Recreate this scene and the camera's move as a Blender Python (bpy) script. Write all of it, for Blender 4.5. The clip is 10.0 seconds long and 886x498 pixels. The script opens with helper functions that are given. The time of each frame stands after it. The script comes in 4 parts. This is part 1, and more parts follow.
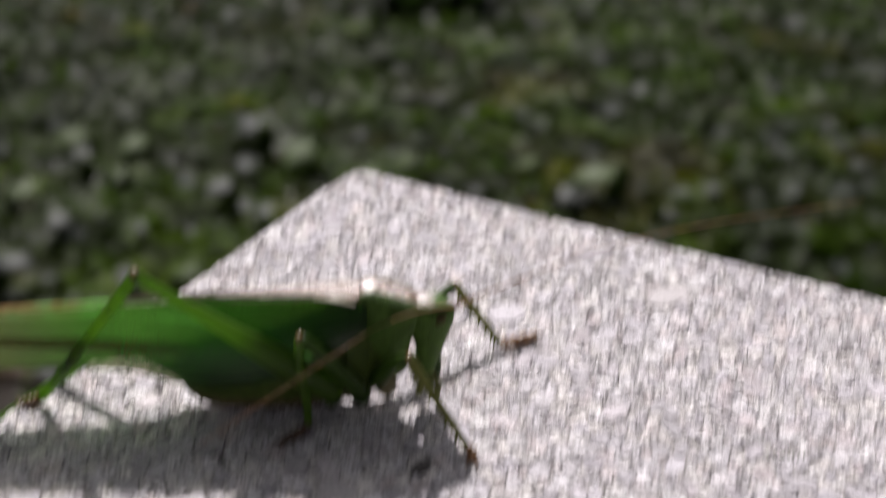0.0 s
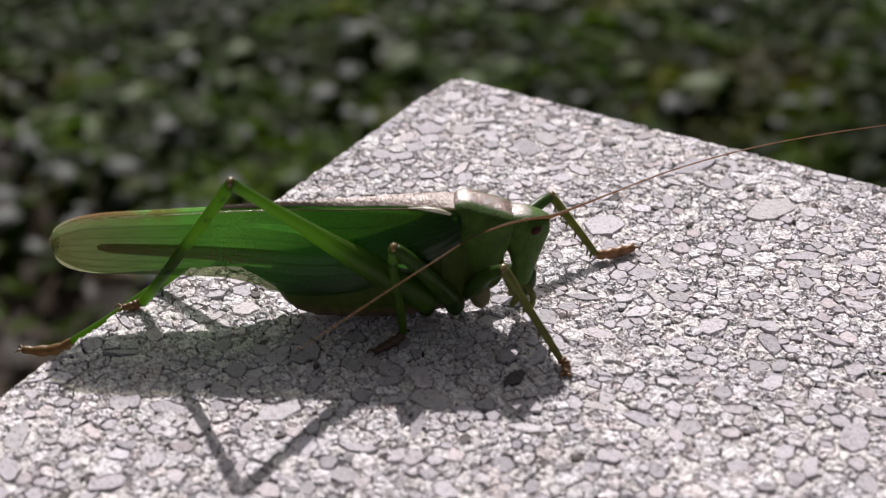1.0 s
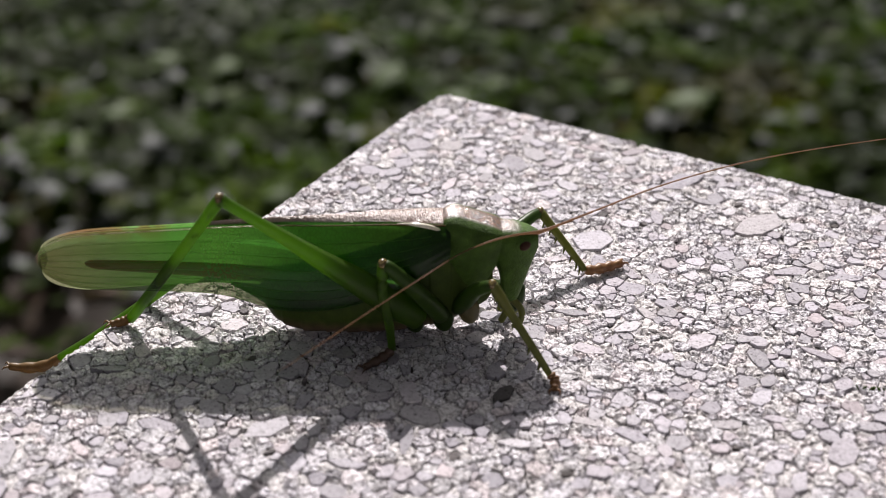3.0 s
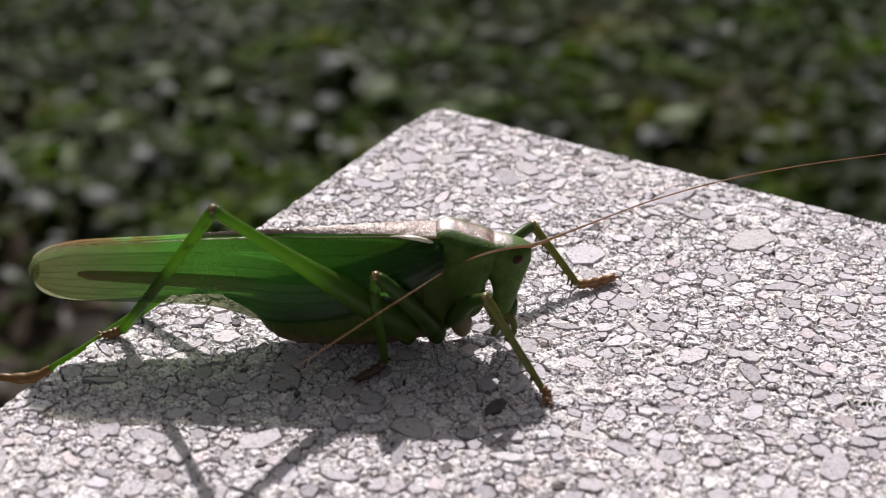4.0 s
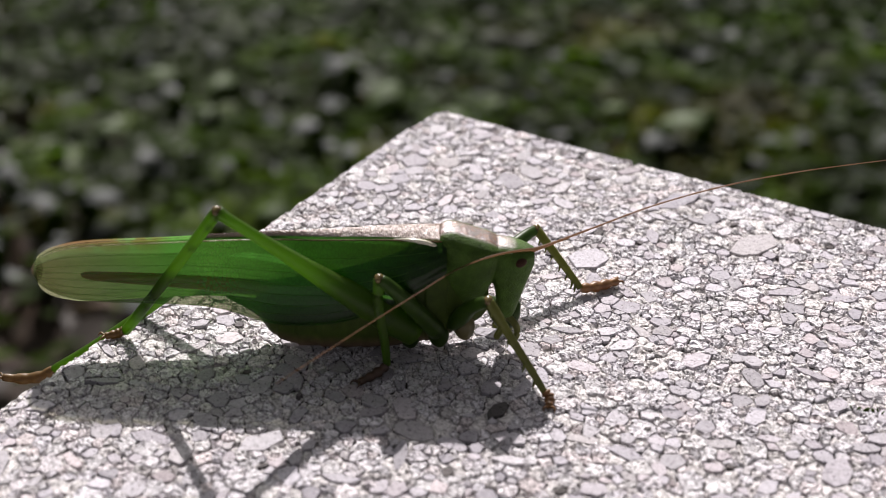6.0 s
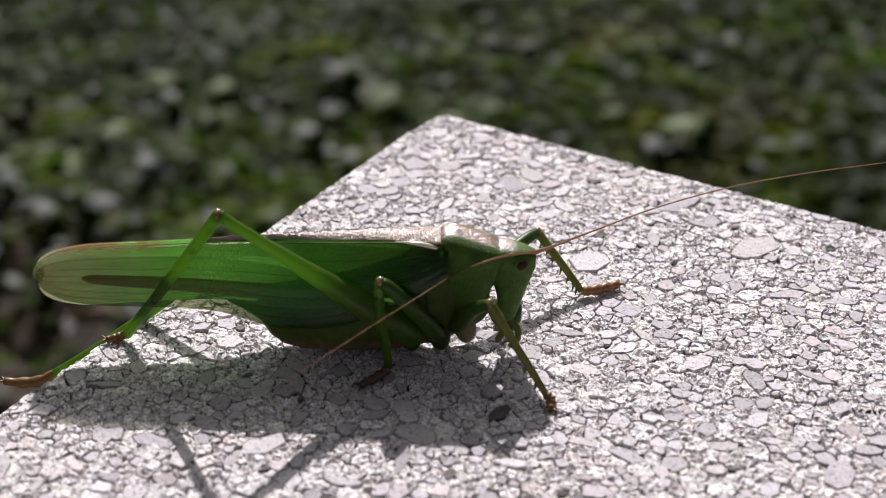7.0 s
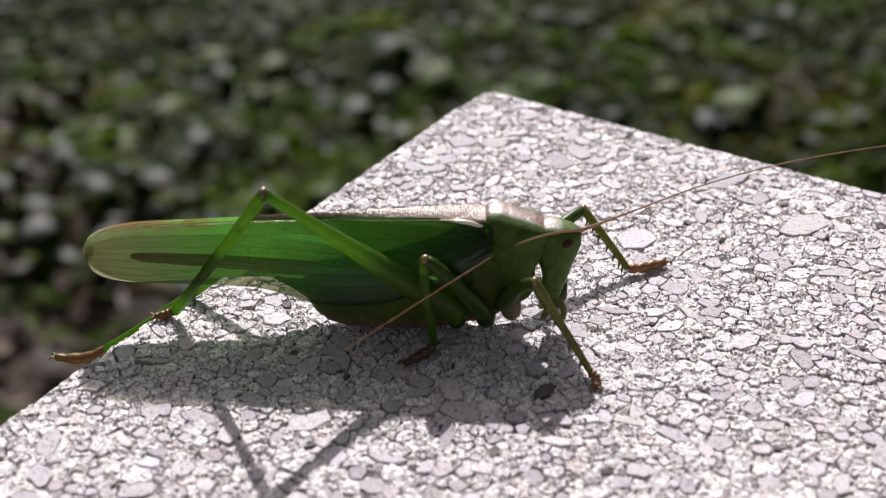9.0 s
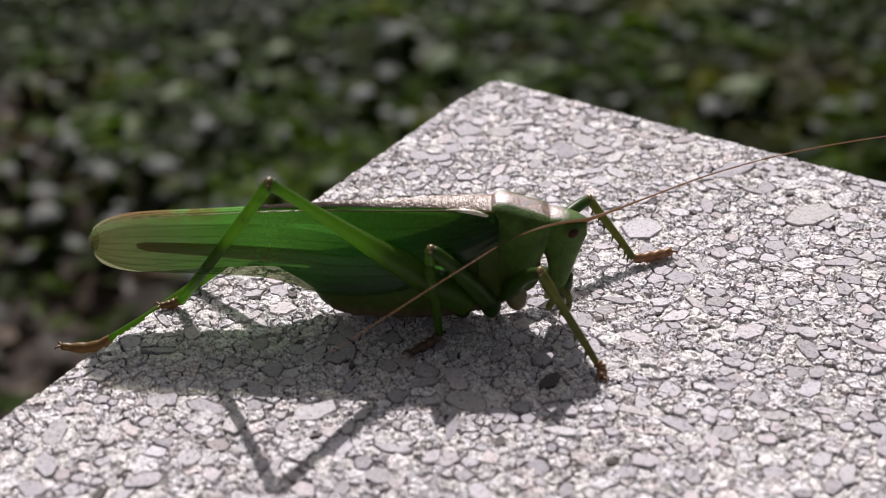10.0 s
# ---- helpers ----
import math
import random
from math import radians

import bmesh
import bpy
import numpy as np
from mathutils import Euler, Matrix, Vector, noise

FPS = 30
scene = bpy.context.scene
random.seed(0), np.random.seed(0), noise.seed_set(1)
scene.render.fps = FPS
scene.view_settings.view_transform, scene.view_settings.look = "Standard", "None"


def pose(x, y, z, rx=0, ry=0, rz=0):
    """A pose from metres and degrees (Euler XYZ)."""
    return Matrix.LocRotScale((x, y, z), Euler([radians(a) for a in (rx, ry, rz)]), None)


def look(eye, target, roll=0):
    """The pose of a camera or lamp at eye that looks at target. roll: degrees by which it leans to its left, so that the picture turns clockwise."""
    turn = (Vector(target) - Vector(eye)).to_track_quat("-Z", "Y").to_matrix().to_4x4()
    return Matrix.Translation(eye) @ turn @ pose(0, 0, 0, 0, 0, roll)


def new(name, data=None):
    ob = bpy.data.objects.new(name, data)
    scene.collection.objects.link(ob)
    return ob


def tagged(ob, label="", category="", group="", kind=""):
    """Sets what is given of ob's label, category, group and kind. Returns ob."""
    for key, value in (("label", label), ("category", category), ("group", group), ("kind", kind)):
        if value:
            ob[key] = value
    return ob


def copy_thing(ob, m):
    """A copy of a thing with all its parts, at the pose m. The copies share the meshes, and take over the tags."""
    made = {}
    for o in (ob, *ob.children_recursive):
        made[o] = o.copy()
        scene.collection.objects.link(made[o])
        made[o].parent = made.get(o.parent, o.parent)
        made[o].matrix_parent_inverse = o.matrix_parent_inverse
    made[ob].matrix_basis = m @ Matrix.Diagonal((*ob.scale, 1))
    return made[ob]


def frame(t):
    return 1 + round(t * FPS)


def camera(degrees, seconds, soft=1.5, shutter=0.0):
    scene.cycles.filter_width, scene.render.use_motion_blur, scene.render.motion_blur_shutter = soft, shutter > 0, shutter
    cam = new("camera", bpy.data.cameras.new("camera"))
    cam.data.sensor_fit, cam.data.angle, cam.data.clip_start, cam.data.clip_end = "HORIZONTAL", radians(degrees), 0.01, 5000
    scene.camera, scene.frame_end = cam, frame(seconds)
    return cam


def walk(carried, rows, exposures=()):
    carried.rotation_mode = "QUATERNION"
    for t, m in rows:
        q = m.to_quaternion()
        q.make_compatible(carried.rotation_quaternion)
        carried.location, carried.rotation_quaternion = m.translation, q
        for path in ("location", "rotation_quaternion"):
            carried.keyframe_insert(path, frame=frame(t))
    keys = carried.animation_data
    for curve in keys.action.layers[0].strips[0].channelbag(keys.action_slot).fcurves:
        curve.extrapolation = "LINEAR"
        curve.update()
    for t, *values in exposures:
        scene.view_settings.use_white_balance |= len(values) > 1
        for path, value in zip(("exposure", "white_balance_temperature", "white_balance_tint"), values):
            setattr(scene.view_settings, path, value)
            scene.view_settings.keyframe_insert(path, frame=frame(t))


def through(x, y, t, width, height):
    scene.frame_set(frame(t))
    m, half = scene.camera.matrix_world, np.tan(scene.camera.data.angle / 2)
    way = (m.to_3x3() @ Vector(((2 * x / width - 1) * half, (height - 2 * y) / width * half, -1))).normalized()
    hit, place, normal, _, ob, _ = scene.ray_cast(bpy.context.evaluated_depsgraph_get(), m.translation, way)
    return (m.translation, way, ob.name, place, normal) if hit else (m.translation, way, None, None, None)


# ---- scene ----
cam = camera(36.0, 10.0, soft=0.8, shutter=0.5)
cam.data.dof.use_dof = True
cam.data.dof.focus_distance = 0.129
cam.data.dof.aperture_fstop = 32.0

# seconds, eye, target, roll
PATH = [
    (0, (0.08225, -0.13382, 0.07040), (0.04068, -0.05536, 0.02441), 1.41),
    (0.1, (0.08222, -0.13384, 0.07039), (0.04112, -0.05692, 0.02145), 1.21),
    (0.2, (0.08222, -0.13388, 0.07037), (0.04109, -0.05638, 0.02239), 1.14),
    (0.3, (0.08222, -0.13387, 0.07038), (0.04085, -0.05675, 0.02199), 1.14),
    (0.4, (0.08223, -0.13385, 0.07038), (0.04025, -0.05836, 0.01998), 1.13),
    (0.5, (0.08224, -0.13384, 0.07038), (0.03994, -0.05855, 0.01997), 1.10),
    (0.6, (0.08225, -0.13359, 0.07036), (0.03884, -0.05992, 0.01851), 0.80),
    (0.7, (0.08223, -0.13337, 0.07034), (0.03797, -0.06204, 0.01600), 0.43),
    (0.8, (0.08224, -0.13312, 0.07032), (0.03683, -0.06355, 0.01465), 0.07),
    (0.9, (0.08226, -0.13289, 0.07027), (0.03637, -0.06288, 0.01557), -0.10),
    (1, (0.08229, -0.13266, 0.07023), (0.03601, -0.06086, 0.01825), -0.37),
    (1.1, (0.08220, -0.13269, 0.07024), (0.03560, -0.06132, 0.01794), -0.33),
    (1.2, (0.08216, -0.13269, 0.07023), (0.03575, -0.06011, 0.01946), -0.15),
    (1.3, (0.08210, -0.13265, 0.07027), (0.03581, -0.05974, 0.01985), -0.14),
    (1.4, (0.08203, -0.13272, 0.07024), (0.03583, -0.05922, 0.02062), 0.11),
    (1.5, (0.08197, -0.13270, 0.07026), (0.03604, -0.06019, 0.01896), 0.04),
    (1.8, (0.08193, -0.13285, 0.07020), (0.03635, -0.05980, 0.01935), 0.25),
    (2, (0.08192, -0.13297, 0.07013), (0.03630, -0.05968, 0.01966), 0.45),
    (2.2, (0.08200, -0.13289, 0.07008), (0.03617, -0.06008, 0.01911), 0.25),
    (2.5, (0.08209, -0.13277, 0.07002), (0.03617, -0.06034, 0.01858), -0.05),
    (2.7, (0.08214, -0.13275, 0.07004), (0.03639, -0.05990, 0.01905), -0.17),
    (3.8, (0.08213, -0.13285, 0.07020), (0.03625, -0.06005, 0.01926), 0.16),
    (4, (0.08204, -0.13307, 0.07007), (0.03656, -0.05938, 0.02005), 0.48),
    (4.2, (0.08205, -0.13301, 0.07012), (0.03689, -0.05930, 0.01985), 0.50),
    (4.5, (0.08210, -0.13286, 0.07022), (0.03657, -0.05955, 0.01969), 0.43),
    (4.8, (0.08199, -0.13302, 0.07005), (0.03668, -0.05929, 0.01994), 0.62),
    (5, (0.08193, -0.13310, 0.06996), (0.03659, -0.05936, 0.01989), 0.75),
    (5.2, (0.08195, -0.13306, 0.06996), (0.03665, -0.05932, 0.01985), 0.76),
    (6.3, (0.08207, -0.13306, 0.07000), (0.03620, -0.05928, 0.02048), 0.81),
    (6.5, (0.08211, -0.13302, 0.07000), (0.03630, -0.05910, 0.02062), 0.83),
    (6.8, (0.08199, -0.13312, 0.06990), (0.03625, -0.05920, 0.02047), 0.70),
    (7, (0.08193, -0.13319, 0.06983), (0.03611, -0.05935, 0.02035), 0.67),
    (7.2, (0.08196, -0.13313, 0.06989), (0.03595, -0.05972, 0.01996), 0.52),
    (7.5, (0.08202, -0.13308, 0.06999), (0.03581, -0.05995, 0.01982), 0.30),
    (7.7, (0.08209, -0.13302, 0.07002), (0.03565, -0.06009, 0.01979), -0.16),
    (7.9, (0.08215, -0.13292, 0.07007), (0.03413, -0.06179, 0.01875), -0.68),
    (8, (0.08218, -0.13290, 0.07009), (0.03389, -0.06223, 0.01838), -0.94),
    (8.2, (0.08227, -0.13287, 0.07013), (0.03364, -0.06224, 0.01867), -0.68),
    (8.5, (0.08234, -0.13291, 0.07021), (0.03381, -0.06129, 0.02004), -0.42),
    (8.7, (0.08236, -0.13284, 0.07017), (0.03386, -0.06138, 0.01976), -0.43),
    (9, (0.08237, -0.13279, 0.07014), (0.03389, -0.06181, 0.01903), -0.58),
    (9.2, (0.08227, -0.13276, 0.07016), (0.03383, -0.06235, 0.01824), -0.64),
    (9.5, (0.08210, -0.13276, 0.07022), (0.03366, -0.06262, 0.01793), -0.79),
    (9.7, (0.08218, -0.13270, 0.07025), (0.03363, -0.06259, 0.01803), -0.73),
    (10, (0.08226, -0.13271, 0.07029), (0.03373, -0.06233, 0.01840), -0.69),
]
walk(cam, [(t, look(eye, target, roll)) for t, eye, target, roll in PATH],
     exposures=((0.0, 0.31, 6550, 14), (0.6, 0.25, 6550, 14), (1.0, 0.14, 6550, 14), (1.6, 0.25, 6550, 14), (2.5, 0.27, 6550, 14), (4.0, 0.27, 6550, 14), (7.0, 0.33, 6550, 14), (7.6, 0.35, 6550, 14), (8.0, 0.41, 6550, 14), (9.5, 0.43, 6550, 14), (9.8, 0.27, 6550, 14), (10.0, 0.15, 6550, 14)))

# ---- light ----
SUN_ELEVATION, SUN_AZIMUTH = 42.0, 127.35
world = bpy.data.worlds.new("sky")
scene.world = world
world.use_nodes = True
sky = world.node_tree.nodes.new("ShaderNodeTexSky")
sky.sky_type, sky.sun_disc = "NISHITA", False
sky.sun_elevation, sky.sun_rotation = radians(SUN_ELEVATION), radians(90 - SUN_AZIMUTH)
back = world.node_tree.nodes["Background"]
sky.air_density, sky.dust_density, sky.ozone_density = 0.5, 5.0, 0.3
back.inputs["Strength"].default_value = 0.062
haze = world.node_tree.nodes.new("ShaderNodeHueSaturation")  # a hazy, whitish sky
haze.inputs["Saturation"].default_value = 0.15
world.node_tree.links.new(sky.outputs[0], haze.inputs["Color"])
world.node_tree.links.new(haze.outputs[0], back.inputs["Color"])
lamp = bpy.data.lights.new("sun", "SUN")
lamp.energy, lamp.angle, lamp.color = 5.0, radians(0.53), (1.0, 0.965, 0.94)
sun = new("sun", lamp)
a, e = radians(SUN_AZIMUTH), radians(SUN_ELEVATION)
sun.matrix_world = look(Vector((math.cos(a) * math.cos(e), math.sin(a) * math.cos(e), math.sin(e))) * 3, (0, 0, 0))


# ---- materials ----
GROUND = -0.62  # height of the soil; the block's top is at zero


class Mat:
    """A node material with a Principled surface and short ways to add nodes."""

    def __init__(self, name, **values):
        self.data = bpy.data.materials.new(name)
        self.data.use_nodes = True
        self.tree = self.data.node_tree
        self.bsdf = self.tree.nodes["Principled BSDF"]
        self.out = self.tree.nodes["Material Output"]
        self.coord = self.tree.nodes.new("ShaderNodeTexCoord")
        self.set(self.bsdf, **values)

    def set(self, node, **values):
        for key, value in values.items():
            socket = node.inputs[key.replace("_", " ")]
            if isinstance(value, bpy.types.NodeSocket):
                self.tree.links.new(value, socket)
            else:
                socket.default_value = (*value, 1.0) if isinstance(value, tuple) and len(value) == 3 and socket.type == "RGBA" else value

    def node(self, kind, **values):
        node = self.tree.nodes.new("ShaderNode" + kind)
        self.set(node, **values)
        return node

    def noise(self, scale, detail=4.0, rough=0.6, vector=None):
        return self.node("TexNoise", Vector=vector or self.coord.outputs["Object"], Scale=scale, Detail=detail, Roughness=rough).outputs["Fac"]

    def voronoi(self, scale, feature="F1", vector=None):
        n = self.node("TexVoronoi", Vector=vector or self.coord.outputs["Object"], Scale=scale)
        n.feature = feature
        return n

    def ramp(self, fac, *stops):
        n = self.node("ValToRGB", Fac=fac)
        el = n.color_ramp.elements
        while len(el) < len(stops):
            el.new(0.5)
        for spot, (at, colour) in zip(el, stops):
            spot.position = at
            spot.color = (*colour, 1.0) if isinstance(colour, tuple) else (colour, colour, colour, 1.0)
        return n.outputs["Color"]

    def mix(self, fac, a, b, blend="MIX"):
        n = self.node("Mix")
        n.data_type, n.blend_type = "RGBA", blend
        for i, value in ((0, fac), (6, a), (7, b)):
            if isinstance(value, bpy.types.NodeSocket):
                self.tree.links.new(value, n.inputs[i])
            else:
                n.inputs[i].default_value = (*value, 1.0) if isinstance(value, tuple) else value
        return n.outputs[2]

    def bump(self, height, strength, distance):
        n = self.node("Bump", Height=height, Strength=strength, Distance=distance)
        self.set(self.bsdf, Normal=n.outputs["Normal"])
        return n.outputs["Normal"]

    def island(self):
        return self.node("NewGeometry").outputs["Random Per Island"]

    def thin(self, colour, through, share, clear=0.0, tint=(1, 1, 1)):
        """Lets light through: share of it scattered in the colour through, and a part of it straight in the tint."""
        t = self.node("BsdfTranslucent", Color=through)
        m = self.node("MixShader", Fac=share)
        self.tree.links.new(self.bsdf.outputs[0], m.inputs[1])
        self.tree.links.new(t.outputs[0], m.inputs[2])
        self.set(self.bsdf, Base_Color=colour)
        if clear:
            c = self.node("BsdfTransparent", Color=tint)
            last = self.node("MixShader", Fac=clear)
            self.tree.links.new(m.outputs[0], last.inputs[1])
            self.tree.links.new(c.outputs[0], last.inputs[2])
            m = last
        self.tree.links.new(m.outputs[0], self.out.inputs["Surface"])
        return self


def grain_material(name, dark, mid, light, spots, cracks, crumbs=False):
    m = Mat(name, Roughness=0.45 if crumbs else 0.7)
    m.bsdf.inputs["Specular IOR Level"].default_value = 0.45 if crumbs else 0.25
    pick = m.node("Math", Value=m.island())  # one number for each crystal
    m.tree.links.new(m.node("ObjectInfo").outputs["Random"], pick.inputs[1])
    pick = m.node("Math", Value=pick.outputs[0])
    pick.operation = "FRACT"
    pick = pick.outputs[0]
    own = m.ramp(pick, (0.0, dark), (0.45, mid), (1.0, light))
    lean = m.node("Math", Value=pick)  # crystals lean to lilac, buff or pink
    lean.operation, lean.inputs[1].default_value = "MULTIPLY", 37.0
    part_of = m.node("Math", Value=lean.outputs[0])
    part_of.operation = "FRACT"
    own = m.mix(1.0, own, m.ramp(part_of.outputs[0], (0.0, (1.02, 1.0, 0.97)), (0.12, (1.0, 1.0, 1.0)), (0.6, (0.99, 0.985, 1.025)), (0.85, (1.01, 0.98, 1.0)), (1.0, (1.06, 0.98, 0.965))), "MULTIPLY")
    if crumbs:  # broken grey bits in the white
        own = m.mix(1.0, own, m.ramp(m.noise(1500, 4, 0.65), (0.34, (0.40, 0.38, 0.38)), (0.40, (0.97, 0.97, 0.97)), (0.7, (1.06, 1.06, 1.06))), "MULTIPLY")
    spot = m.ramp(m.noise(2900, 4, 0.6), (0.36, (0.12, 0.10, 0.095)), (0.36 + spots, (1, 1, 1)))
    col = m.mix(1.0, own, m.ramp(m.noise(2600, 5, 0.75), (0.3, 0.74), (0.7, 1.14)), "MULTIPLY")
    bent = m.node("VectorMath")
    bent.operation = "ADD"
    m.tree.links.new(m.coord.outputs["Object"], bent.inputs[0])
    wob = m.node("TexNoise", Vector=m.coord.outputs["Object"], Scale=700.0, Detail=3.0)
    shift = m.node("VectorMath")
    shift.operation = "MULTIPLY"
    m.tree.links.new(wob.outputs["Color"], shift.inputs[0])
    shift.inputs[1].default_value = (0.0009, 0.0009, 0.0009)
    m.tree.links.new(shift.outputs[0], bent.inputs[1])
    crack = m.voronoi(950 if crumbs else 620, "DISTANCE_TO_EDGE", bent.outputs[0]).outputs["Distance"]
    col = m.mix(cracks, col, m.ramp(crack, (0.0, (0.22, 0.19, 0.18)), (0.06, (1, 1, 1))), "MULTIPLY")
    m.set(m.bsdf, Base_Color=m.mix(0.75, col, spot, "MULTIPLY"))
    m.bump(m.mix(0.5, m.noise(2200, 5, 0.7), m.noise(6000, 2, 0.6)), 1.0, 0.0003 if crumbs else 0.00016)
    return m.data


M_GRAIN_SMOOTH = grain_material("stone_grain_smooth", (0.375, 0.356, 0.378), (0.47, 0.447, 0.47), (0.60, 0.573, 0.598), 0.05, 0.2)
M_GRAIN_ROUGH = grain_material("stone_grain_rough", (0.655, 0.632, 0.645), (0.80, 0.775, 0.788), (0.92, 0.895, 0.908), 0.12, 0.75, True)


M_GRAIN_DARK = grain_material("stone_grain_dark", (0.07, 0.062, 0.06), (0.10, 0.09, 0.09), (0.16, 0.14, 0.135), 0.05, 0.2)


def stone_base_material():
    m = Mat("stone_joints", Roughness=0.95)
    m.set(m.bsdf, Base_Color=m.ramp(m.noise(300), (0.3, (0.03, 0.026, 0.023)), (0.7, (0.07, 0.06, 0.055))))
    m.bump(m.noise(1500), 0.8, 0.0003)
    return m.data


def stone_body_material():
    m = Mat("stone_face", Roughness=0.9)
    cells = m.voronoi(650)
    edge = m.voronoi(650, "DISTANCE_TO_EDGE").outputs["Distance"]
    tone = m.ramp(cells.outputs["Color"], (0.1, (0.34, 0.32, 0.32)), (0.9, (0.75, 0.72, 0.71)))
    m.set(m.bsdf, Base_Color=m.mix(m.ramp(edge, (0.0, 0.75), (0.09, 0.0)), tone, (0.12, 0.11, 0.1)))
    m.bump(m.mix(0.5, m.noise(1800), m.ramp(edge, (0.0, 0.0), (0.1, 1.0))), 0.8, 0.0004)
    return m.data


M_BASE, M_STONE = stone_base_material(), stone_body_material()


def skin_material(name, base, dark, rough=0.38, scale=900.0, through=0.0, spec=0.5, glow=1.6, relief=0.35):
    m = Mat(name, Roughness=rough)
    m.bsdf.inputs["Specular IOR Level"].default_value = spec
    n = m.noise(scale, 4, 0.6)
    col = m.ramp(n, (0.3, dark), (0.7, base))
    m.set(m.bsdf, Base_Color=col)
    m.bump(m.mix(0.4, n, m.noise(scale * 5, 2)), relief, 0.0002 if relief > 0.5 else 0.0001)
    if through:
        m.thin(col, tuple(min(1.0, c * glow) for c in base), through)
    return m.data


M_GREEN = skin_material("insect_green", (0.035, 0.07, 0.01), (0.02, 0.045, 0.007), through=0.2, spec=0.2)


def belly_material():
    """Dull green flanks over a mottled underside, browned to merge into the shadow below."""
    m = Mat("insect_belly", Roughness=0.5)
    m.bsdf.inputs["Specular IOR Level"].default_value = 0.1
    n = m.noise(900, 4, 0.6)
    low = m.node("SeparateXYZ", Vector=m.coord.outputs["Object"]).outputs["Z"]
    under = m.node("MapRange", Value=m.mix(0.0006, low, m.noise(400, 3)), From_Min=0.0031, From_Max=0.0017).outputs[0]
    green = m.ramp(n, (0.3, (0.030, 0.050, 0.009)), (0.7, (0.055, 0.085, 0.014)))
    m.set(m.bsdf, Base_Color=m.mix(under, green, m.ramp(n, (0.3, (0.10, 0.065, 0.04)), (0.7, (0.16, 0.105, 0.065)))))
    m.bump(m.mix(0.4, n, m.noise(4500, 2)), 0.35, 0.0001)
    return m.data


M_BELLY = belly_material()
M_LEG = skin_material("insect_leg", (0.046, 0.080, 0.010), (0.030, 0.054, 0.007), scale=1500, through=0.45, spec=0.3, glow=7.5)
# the leg green again, darkened to put the body's shade into it
M_LEG_DIM = skin_material("insect_leg_dim", (0.036, 0.072, 0.010), (0.022, 0.045, 0.007), scale=1500, through=0.25, spec=0.2, glow=4.0)
M_FORELEG = skin_material("insect_foreleg", (0.16, 0.17, 0.04), (0.09, 0.095, 0.022), scale=1500, through=0.4, spec=0.4, glow=2.4)
M_TARSUS = skin_material("insect_tarsus", (0.30, 0.16, 0.06), (0.15, 0.065, 0.025), scale=2000, through=0.2)
M_HINDFOOT = skin_material("insect_hind_foot", (0.22, 0.13, 0.04), (0.10, 0.06, 0.022), scale=2000, through=0.3)
# foot brown darkened for the shadow under the body
M_FOOT_SHADED = skin_material("insect_foot_shaded", (0.09, 0.05, 0.03), (0.05, 0.026, 0.016), scale=2000)
M_BROWN = skin_material("insect_brown", (0.24, 0.13, 0.08), (0.12, 0.055, 0.03), rough=0.3, scale=2300, spec=1.0, relief=0.7)
M_BROWN.node_tree.nodes["Principled BSDF"].inputs["IOR"].default_value = 1.8  # hard waxy cuticle
M_KNEE = skin_material("insect_knee", (0.20, 0.16, 0.05), (0.07, 0.035, 0.015), rough=0.25, scale=2500)
M_OVI = skin_material("insect_ovipositor", (0.42, 0.17, 0.075), (0.26, 0.10, 0.04), through=0.5, glow=1.8)
M_ANTENNA = skin_material("insect_antenna", (0.12, 0.083, 0.057), (0.07, 0.047, 0.03), scale=3000, through=0.7, glow=4.0)
M_COXA = skin_material("insect_hip", (0.20, 0.17, 0.075), (0.10, 0.085, 0.03), through=0.2)
# near white, to paint the highlight on the wing shoulder
M_FOLD = skin_material("insect_wing_fold", (0.80, 0.76, 0.62), (0.6, 0.54, 0.4), rough=0.12, spec=1.0, relief=0.1)
M_EYE = skin_material("insect_eye", (0.055, 0.024, 0.014), (0.03, 0.013, 0.008), rough=0.6, spec=0.1)


def saddle_material():
    """Green flanks with a brown glossy stripe along the back."""
    m = Mat("insect_saddle", Roughness=0.4)
    m.bsdf.inputs["Specular IOR Level"].default_value = 0.3
    spot = m.node("SeparateXYZ", Vector=m.coord.outputs["Object"])
    off = m.node("Math", Value=spot.outputs["Y"])
    off.operation, off.inputs[1].default_value = "SUBTRACT", 0.0007
    wide = m.node("Math", Value=off.outputs[0])
    wide.operation = "ABSOLUTE"
    n = m.noise(900, 4)
    near = m.node("MapRange", Value=wide.outputs[0], From_Min=0.0013, From_Max=0.0009).outputs[0]
    high = m.node("MapRange", Value=spot.outputs["Z"], From_Min=0.0106, From_Max=0.0109).outputs[0]
    green = m.ramp(n, (0.3, (0.032, 0.066, 0.008)), (0.7, (0.064, 0.128, 0.017)))
    brown = m.ramp(m.noise(1800), (0.3, (0.06, 0.026, 0.013)), (0.7, (0.19, 0.09, 0.05)))
    back = m.mix(1.0, near, high, "MULTIPLY")
    m.set(m.bsdf, Base_Color=m.mix(back, green, brown), Roughness=m.ramp(back, (0.0, 0.55), (1.0, 0.22)), Specular_IOR_Level=m.ramp(back, (0.0, 0.08), (1.0, 1.0)))
    m.bsdf.inputs["IOR"].default_value = 1.8
    m.bump(m.mix(0.6, m.noise(2600, 3), m.noise(6500, 2)), 1.0, 0.00016)
    return m.data


M_SADDLE = saddle_material()


